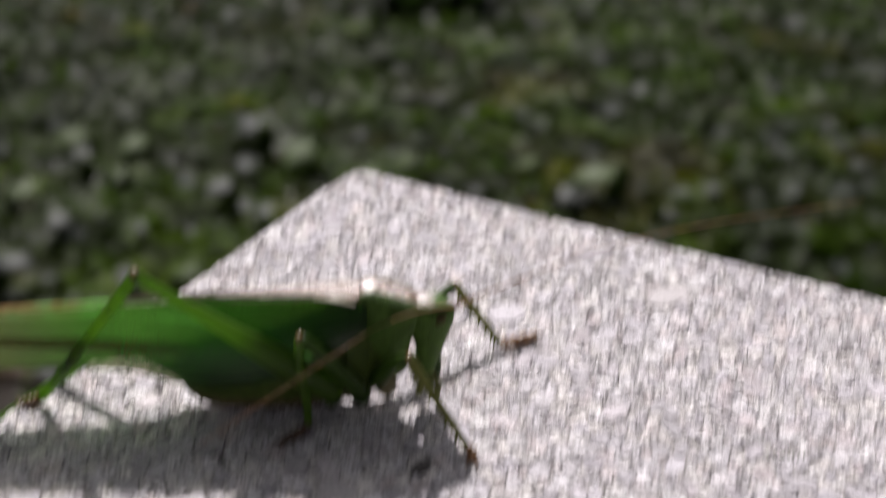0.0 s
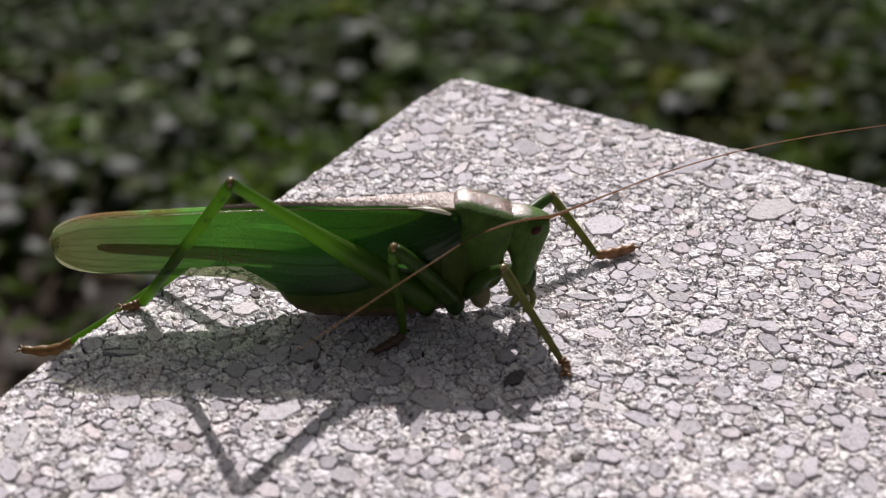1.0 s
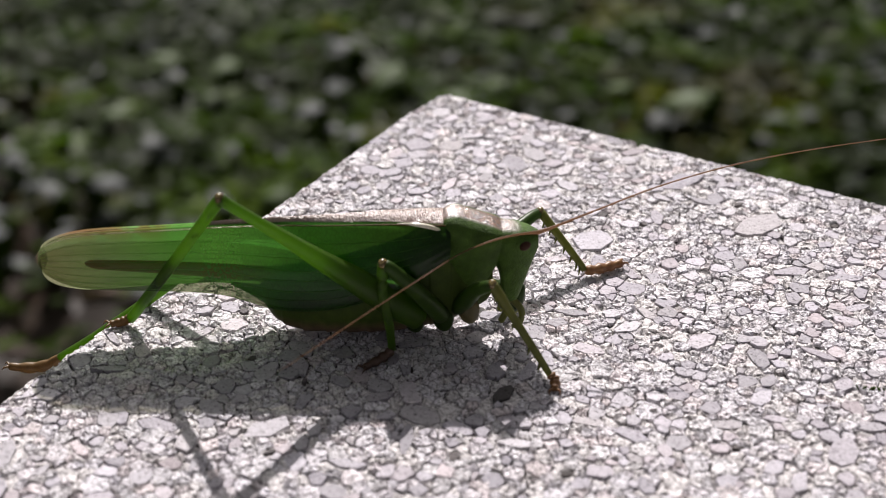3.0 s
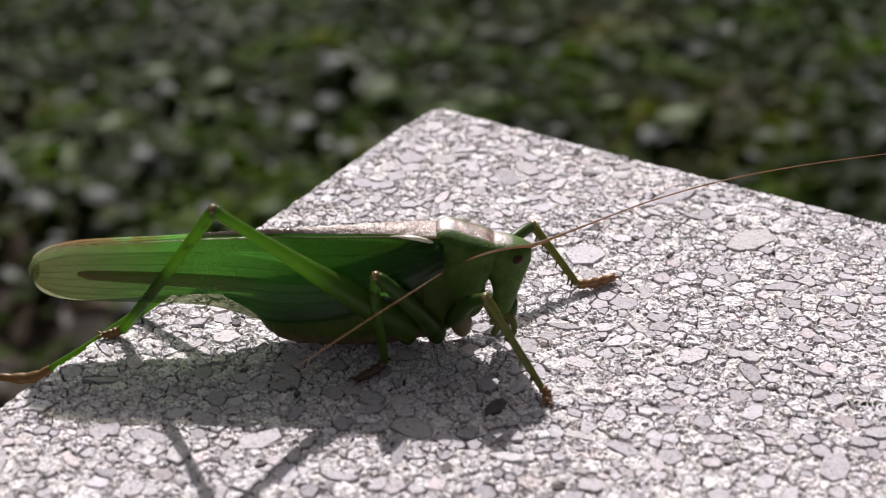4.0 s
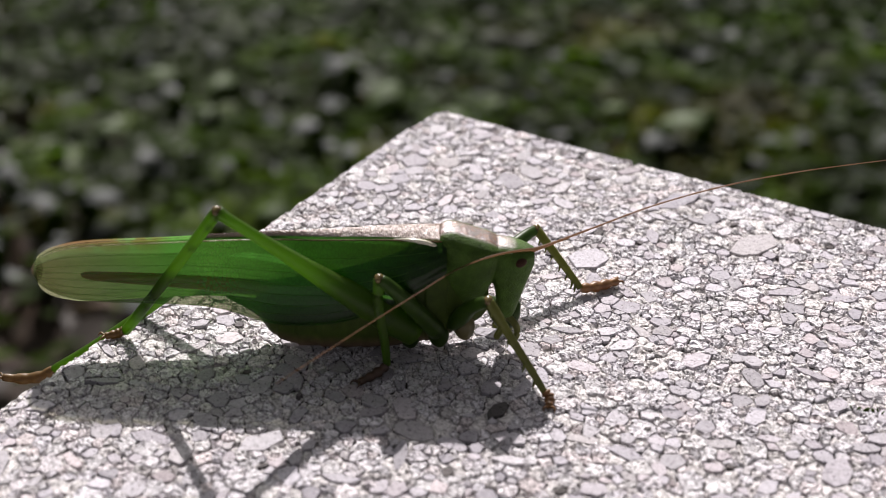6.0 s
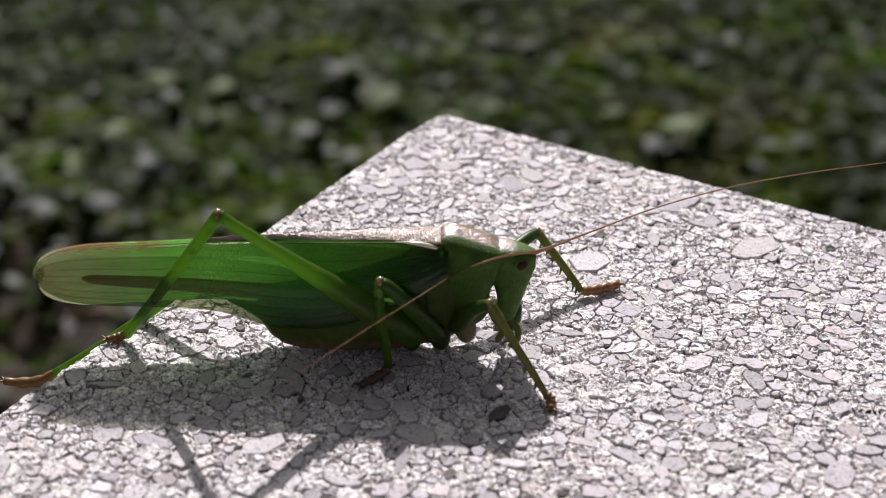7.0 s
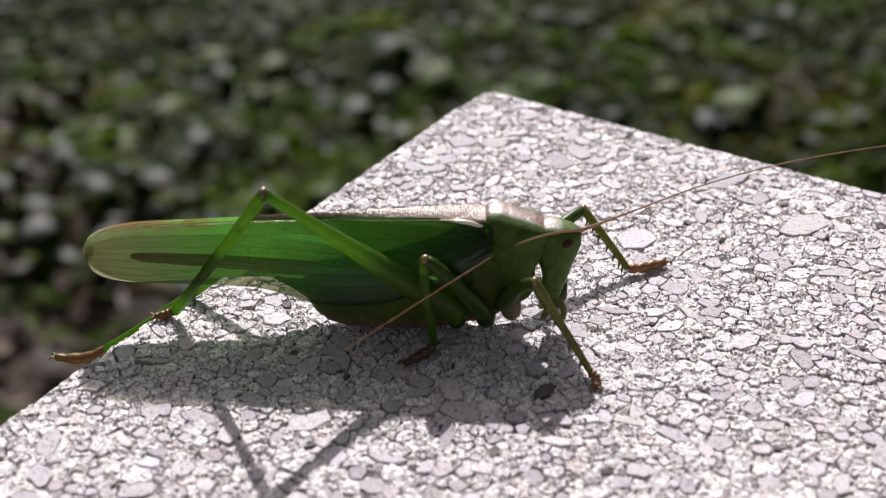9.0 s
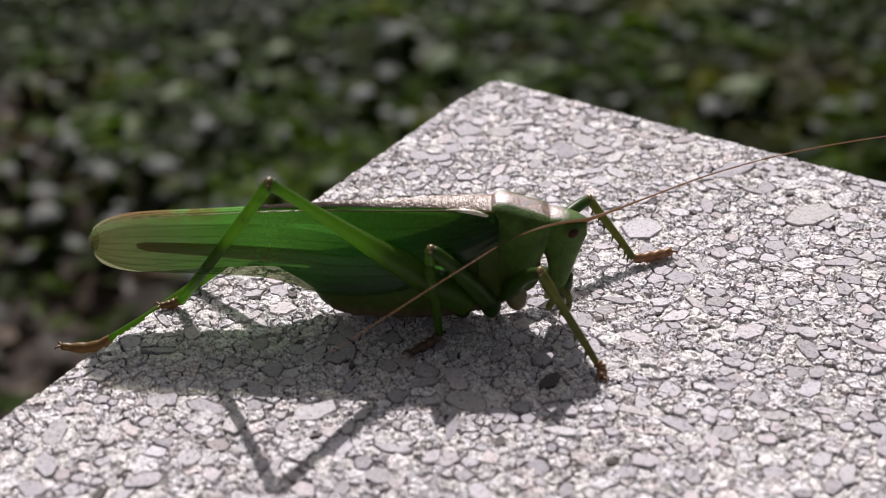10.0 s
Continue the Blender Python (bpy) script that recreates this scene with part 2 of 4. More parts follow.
def wing_material(name, colour, through, clear, tint, rust=False, share=0.62):
    m = Mat(name, Roughness=0.32)
    m.bsdf.inputs["Specular IOR Level"].default_value = 0.6
    v = m.voronoi(1.0, "DISTANCE_TO_EDGE", m.node("Mapping", Vector=m.coord.outputs["Object"], Rotation=(0.0, -0.08, 0.0), Scale=(3400.0, 2000.0, 1900.0)).outputs[0]).outputs["Distance"]
    net = m.ramp(v, (0.0, 0.66), (0.12, 1.0))
    cloud = m.ramp(m.noise(260, 3), (0.3, 0.85), (0.7, 1.1))
    shade = m.mix(1.0, net, cloud, "MULTIPLY")
    m.bump(m.mix(0.5, v, m.noise(700)), 0.35, 0.00012)
    if rust:
        spot = m.node("SeparateXYZ", Vector=m.coord.outputs["Object"])
        high = m.ramp(m.node("MapRange", Value=spot.outputs["Z"], From_Min=0.0096, From_Max=0.0103).outputs[0], (0.0, 0.0), (1.0, 1.0))
        rear = m.node("MapRange", Value=spot.outputs["X"], From_Min=-0.011, From_Max=-0.0125).outputs[0]
        fac = m.mix(1.0, high, m.mix(1.0, rear, m.ramp(m.noise(600, 3), (0.40, 0.0), (0.5, 1.0)), "MULTIPLY"), "MULTIPLY")
        shade = m.mix(fac, shade, (1.05, 0.5, 0.5))
    along = m.node("MapRange", Value=m.node("SeparateXYZ", Vector=m.coord.outputs["Object"]).outputs["X"], From_Min=-0.022, From_Max=0.012).outputs[0]
    shade = m.mix(1.0, shade, m.ramp(along, (0.0, (0.95, 0.55, 0.85)), (0.14, (0.80, 0.68, 0.8)), (0.31, (0.54, 0.80, 0.44)), (0.5, (0.55, 0.86, 0.42)), (0.74, (0.52, 0.76, 0.33)), (1.0, (0.44, 0.52, 0.2))), "MULTIPLY")
    glass = m.ramp(along, (0.0, clear), (0.45, 0.8 * clear), (0.66, 0.2 * clear))  # leathery towards the root
    m.thin(m.mix(1.0, shade, colour, "MULTIPLY"), m.mix(1.0, shade, through, "MULTIPLY"), share, glass, tint)
    return m.data


M_WING = wing_material("insect_tegmen", (0.026, 0.064, 0.012), (0.100, 0.255, 0.075), 0.34, (0.78, 0.78, 0.52), True)
M_UNDERWING = wing_material("insect_tegmen_thick", (0.07, 0.14, 0.03), (0.22, 0.38, 0.14), 0.03, (0.5, 0.8, 0.35), True, 0.7)
M_HINDWING = wing_material("insect_hindwing", (0.14, 0.16, 0.08), (0.26, 0.32, 0.16), 0.8, (0.8, 0.82, 0.7))


def edge_material():
    """The ridge of the wing: dull brown at its root, shiny behind and painted pale for its glint."""
    m = Mat("insect_wing_edge")
    x = m.node("SeparateXYZ", Vector=m.coord.outputs["Object"]).outputs["X"]
    rear = m.node("MapRange", Value=x, From_Min=-0.001, From_Max=-0.005).outputs[0]
    grain = m.noise(900, 3)
    m.set(m.bsdf, Base_Color=m.mix(rear, m.ramp(grain, (0.3, (0.05, 0.03, 0.012)), (0.7, (0.12, 0.06, 0.025))), m.ramp(grain, (0.35, (0.22, 0.14, 0.06)), (0.55, (0.62, 0.56, 0.40)))),
          Roughness=m.ramp(rear, (0.0, 0.5), (1.0, 0.25)), Specular_IOR_Level=m.ramp(rear, (0.0, 0.12), (1.0, 1.0)))
    m.bump(m.noise(2500, 3), 0.6, 0.0001)
    return m.data


M_EDGE = edge_material()

M_VEIN = skin_material("insect_vein", (0.08, 0.17, 0.035), (0.055, 0.12, 0.025), through=0.65, glow=2.2)


def leaf_material(name, dark, mid, light, rough=0.45, patches=False):
    m = Mat(name, Roughness=rough)
    m.bsdf.inputs["Specular IOR Level"].default_value = 0.03 if patches else 0.3
    own = m.ramp(m.island(), (0.0, dark), (0.6, mid), (1.0, light))
    if patches:  # plants in patches: grey-green, yellow-green and deep green
        def patch(scale, where, low, high):
            return m.ramp(m.noise(scale, 2, 0.5, m.node("Mapping", Vector=m.coord.outputs["Object"], Location=where).outputs[0]), (low, 0.0), (high, 1.0))

        spread = m.node("VectorMath")  # a clump of sage-coloured plants, its paler tone painting their sky glints
        spread.operation = "DISTANCE"
        m.tree.links.new(m.coord.outputs["Object"], spread.inputs[0])
        spread.inputs[1].default_value = (-0.86, 0.80, GROUND)
        clump = m.mix(1.0, m.ramp(spread.outputs["Value"], (0.15, 1.0), (0.42, 0.0)), patch(11, (2, 6, 4), 0.38, 0.58), "MULTIPLY")
        own = m.mix(clump, own, m.mix(1.0, own, (1.6, 1.48, 2.0), "MULTIPLY"))
        own = m.mix(patch(16, (3, 5, 1), 0.45, 0.62), own, m.mix(1.0, own, (0.5, 0.56, 0.45), "MULTIPLY"))
        own = m.mix(patch(20, (0, 0, 0), 0.54, 0.68), own, m.mix(1.0, own, (1.75, 1.6, 1.7), "MULTIPLY"))
        own = m.mix(patch(13, (7, 2, 1), 0.47, 0.62), own, m.mix(1.0, own, (1.9, 2.2, 0.4), "MULTIPLY"))
        own = m.mix(patch(6, (1, 8, 3), 0.55, 0.68), own, m.mix(1.0, own, (1.6, 1.0, 0.8), "MULTIPLY"))
    if patches:  # glints of the sky, put into the colour of some leaves
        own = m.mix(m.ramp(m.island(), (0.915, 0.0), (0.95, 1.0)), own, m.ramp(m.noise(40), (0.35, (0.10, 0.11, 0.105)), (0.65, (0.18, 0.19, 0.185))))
    if patches:  # waxy leaves mirror the bright sky, most of them in the sage clump and in small patches
        waxy = m.mix(1.0, m.mix(1.0, m.ramp(spread.outputs["Value"], (0.2, 0.32), (0.6, 0.03)), patch(9, (5, 1, 9), 0.42, 0.64), "MULTIPLY"), m.ramp(m.island(), (0.35, 0.1), (0.75, 1.0)), "MULTIPLY")
        m.set(m.bsdf, Specular_IOR_Level=m.mix(waxy, (0.03, 0.03, 0.03), (0.40, 0.40, 0.40)))
    col = m.mix(1.0, own, m.ramp(m.noise(60, 3), (0.3, 0.75), (0.7, 1.15)), "MULTIPLY")
    m.bump(m.noise(150), 0.5, 0.002)
    m.thin(col, m.mix(1.0, own, (1.25, 1.5, 0.85), "MULTIPLY"), 0.45 if patches else 0.3)
    return m.data


M_LEAF = leaf_material("leaf_green", (0.021, 0.034, 0.006), (0.025, 0.039, 0.008), (0.032, 0.047, 0.011), 0.42, True)
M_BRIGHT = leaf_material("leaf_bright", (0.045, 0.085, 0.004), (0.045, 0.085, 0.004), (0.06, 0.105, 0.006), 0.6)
# pale enough to stand for leaves that mirror the sky
M_PALE = leaf_material("leaf_glint", (0.075, 0.083, 0.078), (0.09, 0.098, 0.093), (0.105, 0.112, 0.107), 0.6)
M_DARKLEAF = leaf_material("leaf_dark", (0.010, 0.018, 0.005), (0.014, 0.024, 0.007), (0.02, 0.032, 0.01), 0.8)
M_DRY = leaf_material("leaf_dry", (0.03, 0.02, 0.012), (0.055, 0.035, 0.022), (0.12, 0.08, 0.055), 0.6)


def soil_material():
    m = Mat("soil", Roughness=0.95)
    spot = m.node("SeparateXYZ", Vector=m.coord.outputs["Object"])
    total = m.node("Math", Value=spot.outputs["X"])
    total.operation, total.inputs[1].default_value = "MULTIPLY_ADD", 0.4
    m.tree.links.new(spot.outputs["Y"], total.inputs[2])
    wander = m.node("Math", Value=m.noise(1.3, 4, 0.6))  # the lightened green ends in an uneven line
    wander.operation, wander.inputs[1].default_value = "MULTIPLY_ADD", 0.5
    wander.inputs[2].default_value = -0.25
    edge = m.node("Math", Value=total.outputs[0])
    m.tree.links.new(wander.outputs[0], edge.inputs[1])
    moss = m.node("MapRange", Value=edge.outputs[0], From_Min=0.32, From_Max=0.46).outputs[0]
    # light green soil lifts the dark gaps, painting in veiling glare
    mossy = m.ramp(m.noise(30, 5), (0.3, (0.05, 0.066, 0.015)), (0.7, (0.085, 0.105, 0.028)))
    m.set(m.bsdf, Base_Color=m.mix(moss, m.ramp(m.noise(9, 6, 0.65), (0.3, (0.024, 0.015, 0.010)), (0.55, (0.039, 0.025, 0.017)), (0.75, (0.064, 0.043, 0.029))), mossy))
    m.bump(m.noise(60, 6, 0.7), 0.8, 0.01)
    return m.data


M_SOIL = soil_material()


# ---- mesh helpers ----
MIDDLE = 0.7  # the middle plane of the insect trunk, mm


def obj(name, verts, faces, material, parent=None, label="", smooth=True):
    me = bpy.data.meshes.new(name)
    me.from_pydata([tuple(v) for v in verts], [], faces)
    for mt in material if isinstance(material, (list, tuple)) else (material,):
        me.materials.append(mt)
    if smooth:
        me.shade_smooth()
    ob = new(name, me)
    ob.parent = parent
    return tagged(ob, label=label)


def mm(vf):
    return [Vector(v) * 0.001 for v in vf[0]], vf[1]


def spline(points, n):
    """Smooth curve through points (rows of any width), n samples a span."""
    p = np.array(points, float)
    p = np.vstack([2 * p[0] - p[1], p, 2 * p[-1] - p[-2]])
    out = []
    for i in range(1, len(p) - 2):
        for t in np.arange(n) / n:
            out.append(0.5 * (2 * p[i] + (p[i + 1] - p[i - 1]) * t + (2 * p[i - 1] - 5 * p[i] + 4 * p[i + 1] - p[i + 2]) * t * t + (3 * p[i] - p[i - 1] - 3 * p[i + 1] + p[i + 2]) * t**3))
    out.append(p[-2])
    return np.array(out)


def tube(rows, n=5, sides=10, flat=1.0):
    """Vertices and faces of a closed tube along rows of x, y, z, radius. flat squeezes it sideways."""
    c = spline(rows, n)
    verts, faces = [], []
    for i, (x, y, z, r) in enumerate(c):
        d = Vector(c[min(i + 1, len(c) - 1)][:3] - c[max(i - 1, 0)][:3]).normalized()
        side = d.cross(Vector((0, 0, 1)))
        side = side.normalized() if side.length > 0.05 else Vector((1, 0, 0))
        up = side.cross(d)
        r = max(r, 0.01)
        for k in range(sides):
            b = 2 * math.pi * k / sides
            verts.append(Vector((x, y, z)) + side * (math.cos(b) * r * flat) + up * (math.sin(b) * r))
    for i in range(len(c) - 1):
        for k in range(sides):
            j = (k + 1) % sides
            faces.append((i * sides + k, i * sides + j, (i + 1) * sides + j, (i + 1) * sides + k))
    faces.append(tuple(range(sides))[::-1])
    faces.append(tuple(range((len(c) - 1) * sides, len(c) * sides)))
    return verts, faces


def beaded(rows, n):
    """A thread of short rings, as antennae have them."""
    c = spline(rows, n)
    c[:, 3] *= 1 + 0.16 * np.sin(np.arange(len(c)) * 2.1)
    return tube(c, 1, 7)


def merge(*pieces):
    verts, faces = [], []
    for v, f in pieces:
        base = len(verts)
        verts += list(v)
        faces += [tuple(i + base for i in q) for q in f]
    return verts, faces


def loft(rows, sides=28, n=6, power=2.2, bands=False):
    """A closed body along x. Rows: x, z of the bottom, z of the top, half width, height share of the widest place."""
    c = spline(rows, 18 if bands else n)
    verts, faces = [], []
    for x, lo, hi, hw, share in c:
        if bands:  # rings of the abdomen overlap like shallow steps
            step = 0.12 * ((x / 1.9) % 1.0)
            lo, hi, hw = lo + step, hi - step, hw - step
        mid = lo + (hi - lo) * share
        for k in range(sides):
            b = 2 * math.pi * k / sides
            cx, sx = math.cos(b), math.sin(b)
            px = math.copysign(abs(cx) ** (2 / power), cx) * hw
            pz = math.copysign(abs(sx) ** (2 / power), sx)
            verts.append((x, MIDDLE + px, mid + pz * ((hi - mid) if pz > 0 else (mid - lo))))
    for i in range(len(c) - 1):
        for k in range(sides):
            j = (k + 1) % sides
            faces.append((i * sides + k, (i + 1) * sides + k, (i + 1) * sides + j, i * sides + j))
    faces.append(tuple(range(sides)))
    faces.append(tuple(range((len(c) - 1) * sides, len(c) * sides))[::-1])
    return verts, faces


# ---- ground and its plants ----


def build_ground():
    n = 40
    xs = np.r_[-200, -40, -12, np.linspace(-5, 4, n), 12, 40, 200]
    ys = np.r_[-200, -40, -12, np.linspace(-4, 5, n), 12, 40, 200]
    verts = [(x, y, GROUND + (0.03 * noise.noise((x * 1.7, y * 1.7, 0)) if abs(x) < 5 and abs(y) < 5 else 0)) for y in ys for x in xs]
    w = len(xs)
    faces = [(j * w + i, j * w + i + 1, (j + 1) * w + i + 1, (j + 1) * w + i) for j in range(len(ys) - 1) for i in range(w - 1)]
    tagged(obj("ground", verts, faces, M_SOIL), "dark brown soil, lightened with green to lift the dark gaps between the plants", "ground", kind="structure")


def leaf_shape(s, wd, fold):
    """Seven points of a pointed leaf with a folded midrib, and its faces."""
    pts = ((-0.5 * s, 0, 0), (-0.15 * s, wd, fold), (0.2 * s, wd * 0.8, fold), (0.55 * s, 0, -fold), (0.2 * s, -wd * 0.8, fold), (-0.15 * s, -wd, fold), (0.05 * s, 0, 0))
    return pts, ((0, 6, 1), (1, 6, 2), (2, 6, 3), (3, 6, 4), (4, 6, 5), (5, 6, 0))


def leaves(name, count, size, area, height, rng, material, label, category, tilt=0.4, keep_bare=True):
    verts, faces = [], []
    for _ in range(count):
        x, y = rng.uniform(area[0], area[1]), rng.uniform(area[2], area[3])
        bare = y + 0.4 * x < 0.37 + 0.12 * noise.noise((x * 5, y * 5, 4)) and rng.random() < 0.94  # a strip of bare earth
        if bare and keep_bare:
            continue
        out = max(0.0, math.hypot(x + 0.75, y - 1.45) + 0.35 * noise.noise((x * 1.5, y * 1.5, 7)) - 1.15)  # thinner towards the outskirts
        if rng.random() < out / 0.5:
            x, y = x + rng.normal(0, 0.9), y + rng.normal(0, 0.9)
            if y < 0.05 and -0.1 < x < 0.5:
                continue
        s = size * rng.uniform(0.55, 1.4)
        hump = 0.75 + 0.25 * noise.noise((x * 9, y * 9, 2)) + 0.3 * noise.noise((x * 3, y * 3, 5))
        z = GROUND + 0.015 + height * (0.4 + 0.6 * rng.random()) * max(0.05, hump)
        m = pose(x, y, z) @ Euler((rng.normal(0, tilt), rng.normal(0, tilt), rng.uniform(0, 6.28))).to_matrix().to_4x4()
        base = len(verts)
        pts, tri = leaf_shape(s, s * rng.uniform(0.28, 0.45), s * rng.uniform(0.02, 0.15))
        verts += [m @ Vector(p) for p in pts]
        faces += [tuple(base + i for i in t) for t in tri]
    tagged(obj(name, verts, faces, material, smooth=False), label, category, kind="stuff")


def broad_leaf(name, size, material, label, rng):
    """A single cupped leaf on a short stalk, its foot at the origin."""
    leaf = tagged(new(name), label, "leaf")
    n, k = 9, 6
    verts, faces = [], []
    for i in range(n + 1):
        t = i / n
        half = 0.27 * size * math.sin(math.pi * min(1.0, t * 0.97 + 0.03)) ** 0.75
        for j in range(k + 1):
            u = 2 * j / k - 1
            verts.append(((t - 0.5) * size, u * half, 0.028 + 0.10 * size * (1 - (2 * t - 1) ** 2) - 0.08 * size * u * u + 0.012 * size * math.sin(9 * t + 4 * u)))
    faces = [(i * (k + 1) + j, (i + 1) * (k + 1) + j, (i + 1) * (k + 1) + j + 1, i * (k + 1) + j + 1) for i in range(n) for j in range(k)]
    obj("blade", verts, faces, material, leaf)
    obj("stalk", *tube([(-0.1 * size, 0, -0.03, 0.0015), (-0.3 * size, 0, 0.01, 0.0014), (-0.46 * size, 0, 0.030, 0.001)], 4, 6), M_LEAF, leaf)
    return leaf


# places of leaves whose pale colour paints a glint of the sky
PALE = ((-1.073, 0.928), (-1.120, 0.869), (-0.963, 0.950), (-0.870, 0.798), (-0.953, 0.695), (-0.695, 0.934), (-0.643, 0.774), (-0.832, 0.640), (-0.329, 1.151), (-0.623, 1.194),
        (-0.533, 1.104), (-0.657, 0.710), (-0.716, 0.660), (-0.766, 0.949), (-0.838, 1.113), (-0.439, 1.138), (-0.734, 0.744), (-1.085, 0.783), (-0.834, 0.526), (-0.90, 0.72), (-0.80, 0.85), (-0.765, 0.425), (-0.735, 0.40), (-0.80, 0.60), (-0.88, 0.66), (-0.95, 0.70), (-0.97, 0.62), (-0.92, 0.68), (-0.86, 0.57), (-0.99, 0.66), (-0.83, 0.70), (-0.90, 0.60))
# leaves painted brighter, as if the sun shone through them
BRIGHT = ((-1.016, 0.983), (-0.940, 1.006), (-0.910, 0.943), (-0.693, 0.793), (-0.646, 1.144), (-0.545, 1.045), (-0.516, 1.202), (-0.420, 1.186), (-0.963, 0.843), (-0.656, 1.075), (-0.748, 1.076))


def build_plants():
    rng = np.random.default_rng(5)
    seen = (-3.2, 1.6, 0.05, 3.2)
    leaves("ground_cover", 78000, 0.031, (-2.7, 1.1, 0.05, 3.1), 0.028, rng, M_LEAF, "dense dark green leafy ground cover on the soil", "plants", 0.17)
    leaves("dry_leaves", 5000, 0.045, seen, 0.01, rng, M_DRY, "dry brown leaf litter on the soil", "leaves", 0.4, False)
    for spots, size, material, name, label in ((PALE, 0.046, M_PALE, "pale_leaf", "pale grey-green leaf painted as a sky glint in the ground cover"), (BRIGHT, 0.066, M_BRIGHT, "green_leaf", "bright yellow-green leaf with sunlight put into its colour")):
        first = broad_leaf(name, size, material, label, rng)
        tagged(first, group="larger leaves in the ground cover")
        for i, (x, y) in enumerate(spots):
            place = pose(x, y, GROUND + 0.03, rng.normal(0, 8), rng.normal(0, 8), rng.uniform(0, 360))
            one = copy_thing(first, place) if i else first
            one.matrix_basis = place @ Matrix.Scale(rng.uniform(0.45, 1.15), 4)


def dark_plant(x, y, seed):
    """A low plant of steep, dark, folded leaves in a rosette, added to make a dark spot."""
    rng = np.random.default_rng(seed)
    plant = tagged(new("dark_plant"), "low dark green plant with steep leaves, added as a dark spot in the ground cover", "plant")
    plant.matrix_world = pose(x, y, GROUND)
    blade = None  # all leaves share one mesh
    for i in range(26):
        turn, lean, size = i * 2.4, rng.uniform(8, 50), rng.uniform(0.06, 0.1)
        place = pose(0, 0, 0.01, 0, 0, math.degrees(turn)) @ pose(rng.uniform(0.0, 0.03), 0, 0, 0, lean - 90, 0)
        if blade is None:
            pts, tri = [], []
            for k in range(7):
                t = k / 6
                half = 0.2 * math.sin(math.pi * (0.08 + 0.9 * t)) ** 0.8
                pts += [(t, -half, 0.06 * math.sin(3 * t)), (t, 0.0, 0.06 * math.sin(3 * t) - 0.05), (t, half, 0.06 * math.sin(3 * t))]
            for k in range(6):
                for j in (0, 1):
                    tri.append((3 * k + j, 3 * k + 3 + j, 3 * k + 4 + j, 3 * k + 1 + j))
            leaf = obj("leaf", pts, tri, M_DARKLEAF, plant)
            blade = leaf.data
        else:
            leaf = new("leaf", blade)
            leaf.parent = plant
        leaf.matrix_basis = place @ Matrix.Scale(size, 4)


build_ground()
build_plants()
dark_plant(-0.98, 1.72, 21)
dark_plant(-0.90, 1.78, 22)


# ---- stone block ----
def rim(x, y):
    """Distance inside the worn outline of the block's top; x, y in mm, y counted away from the far edge."""
    left = np.minimum(x + 1.7 - 0.036 * y, x + 1.55 - 0.07 * (7.4 - y))  # the side face is not quite square, its corner rubbed off
    return np.minimum(np.minimum(left, y), (x + y + 0.3) / 1.414)


def edge_drop(x, y):
    """How far the worn rim of the block's top lies under its middle."""
    return 0.3 * (0.5 - np.clip(rim(x, y), -0.5, 0.5)) ** 2


def build_block():
    block = tagged(new("stone_block"), "pale grey coarse-grained stone block with a worn corner", "stone block")
    size, top = 400.0, -0.45
    b = bmesh.new()
    h = GROUND * 1000
    bmesh.ops.create_cube(b, size=1, matrix=Matrix.Translation((size / 2, -size / 2, (top + h - 20) / 2)) @ Matrix.Diagonal((size + 0.2, size + 0.2, top - h + 20, 1)))
    tall = [e for e in b.edges if abs(e.verts[0].co.z - e.verts[1].co.z) > 1]
    bmesh.ops.bevel(b, geom=tall, offset=1.5, segments=2, affect="EDGES")
    for v in b.verts:
        v.co.x += (-1.5 - 0.036 * v.co.y) * (1 - v.co.x / size)
    bmesh.ops.scale(b, vec=(0.001, 0.001, 0.001), verts=b.verts)
    me = bpy.data.meshes.new("block_body")
    b.to_mesh(me)
    b.free()
    me.materials.append(M_STONE)
    me.materials.append(M_BASE)
    for p in me.polygons:
        p.material_index = 1 if p.normal.z > 0.9 else 0
    body = new("block_body", me)
    body.parent = block
    build_grains(block)


def lattice_noise(x, y, size, seed):
    """Smooth value noise between 0 and 1 at the places x, y (arrays), one lattice step being size."""
    table = np.random.default_rng(seed).random((256, 256))
    gx, gy = x / size + 40, y / size + 40
    ix, iy = np.floor(gx).astype(int), np.floor(gy).astype(int)
    fx, fy = gx - ix, gy - iy
    fx, fy = fx * fx * (3 - 2 * fx), fy * fy * (3 - 2 * fy)
    at = lambda a, b: table[(ix + a) % 256, (iy + b) % 256]
    return (at(0, 0) * (1 - fx) + at(1, 0) * fx) * (1 - fy) + (at(0, 1) * (1 - fx) + at(1, 1) * fx) * fy


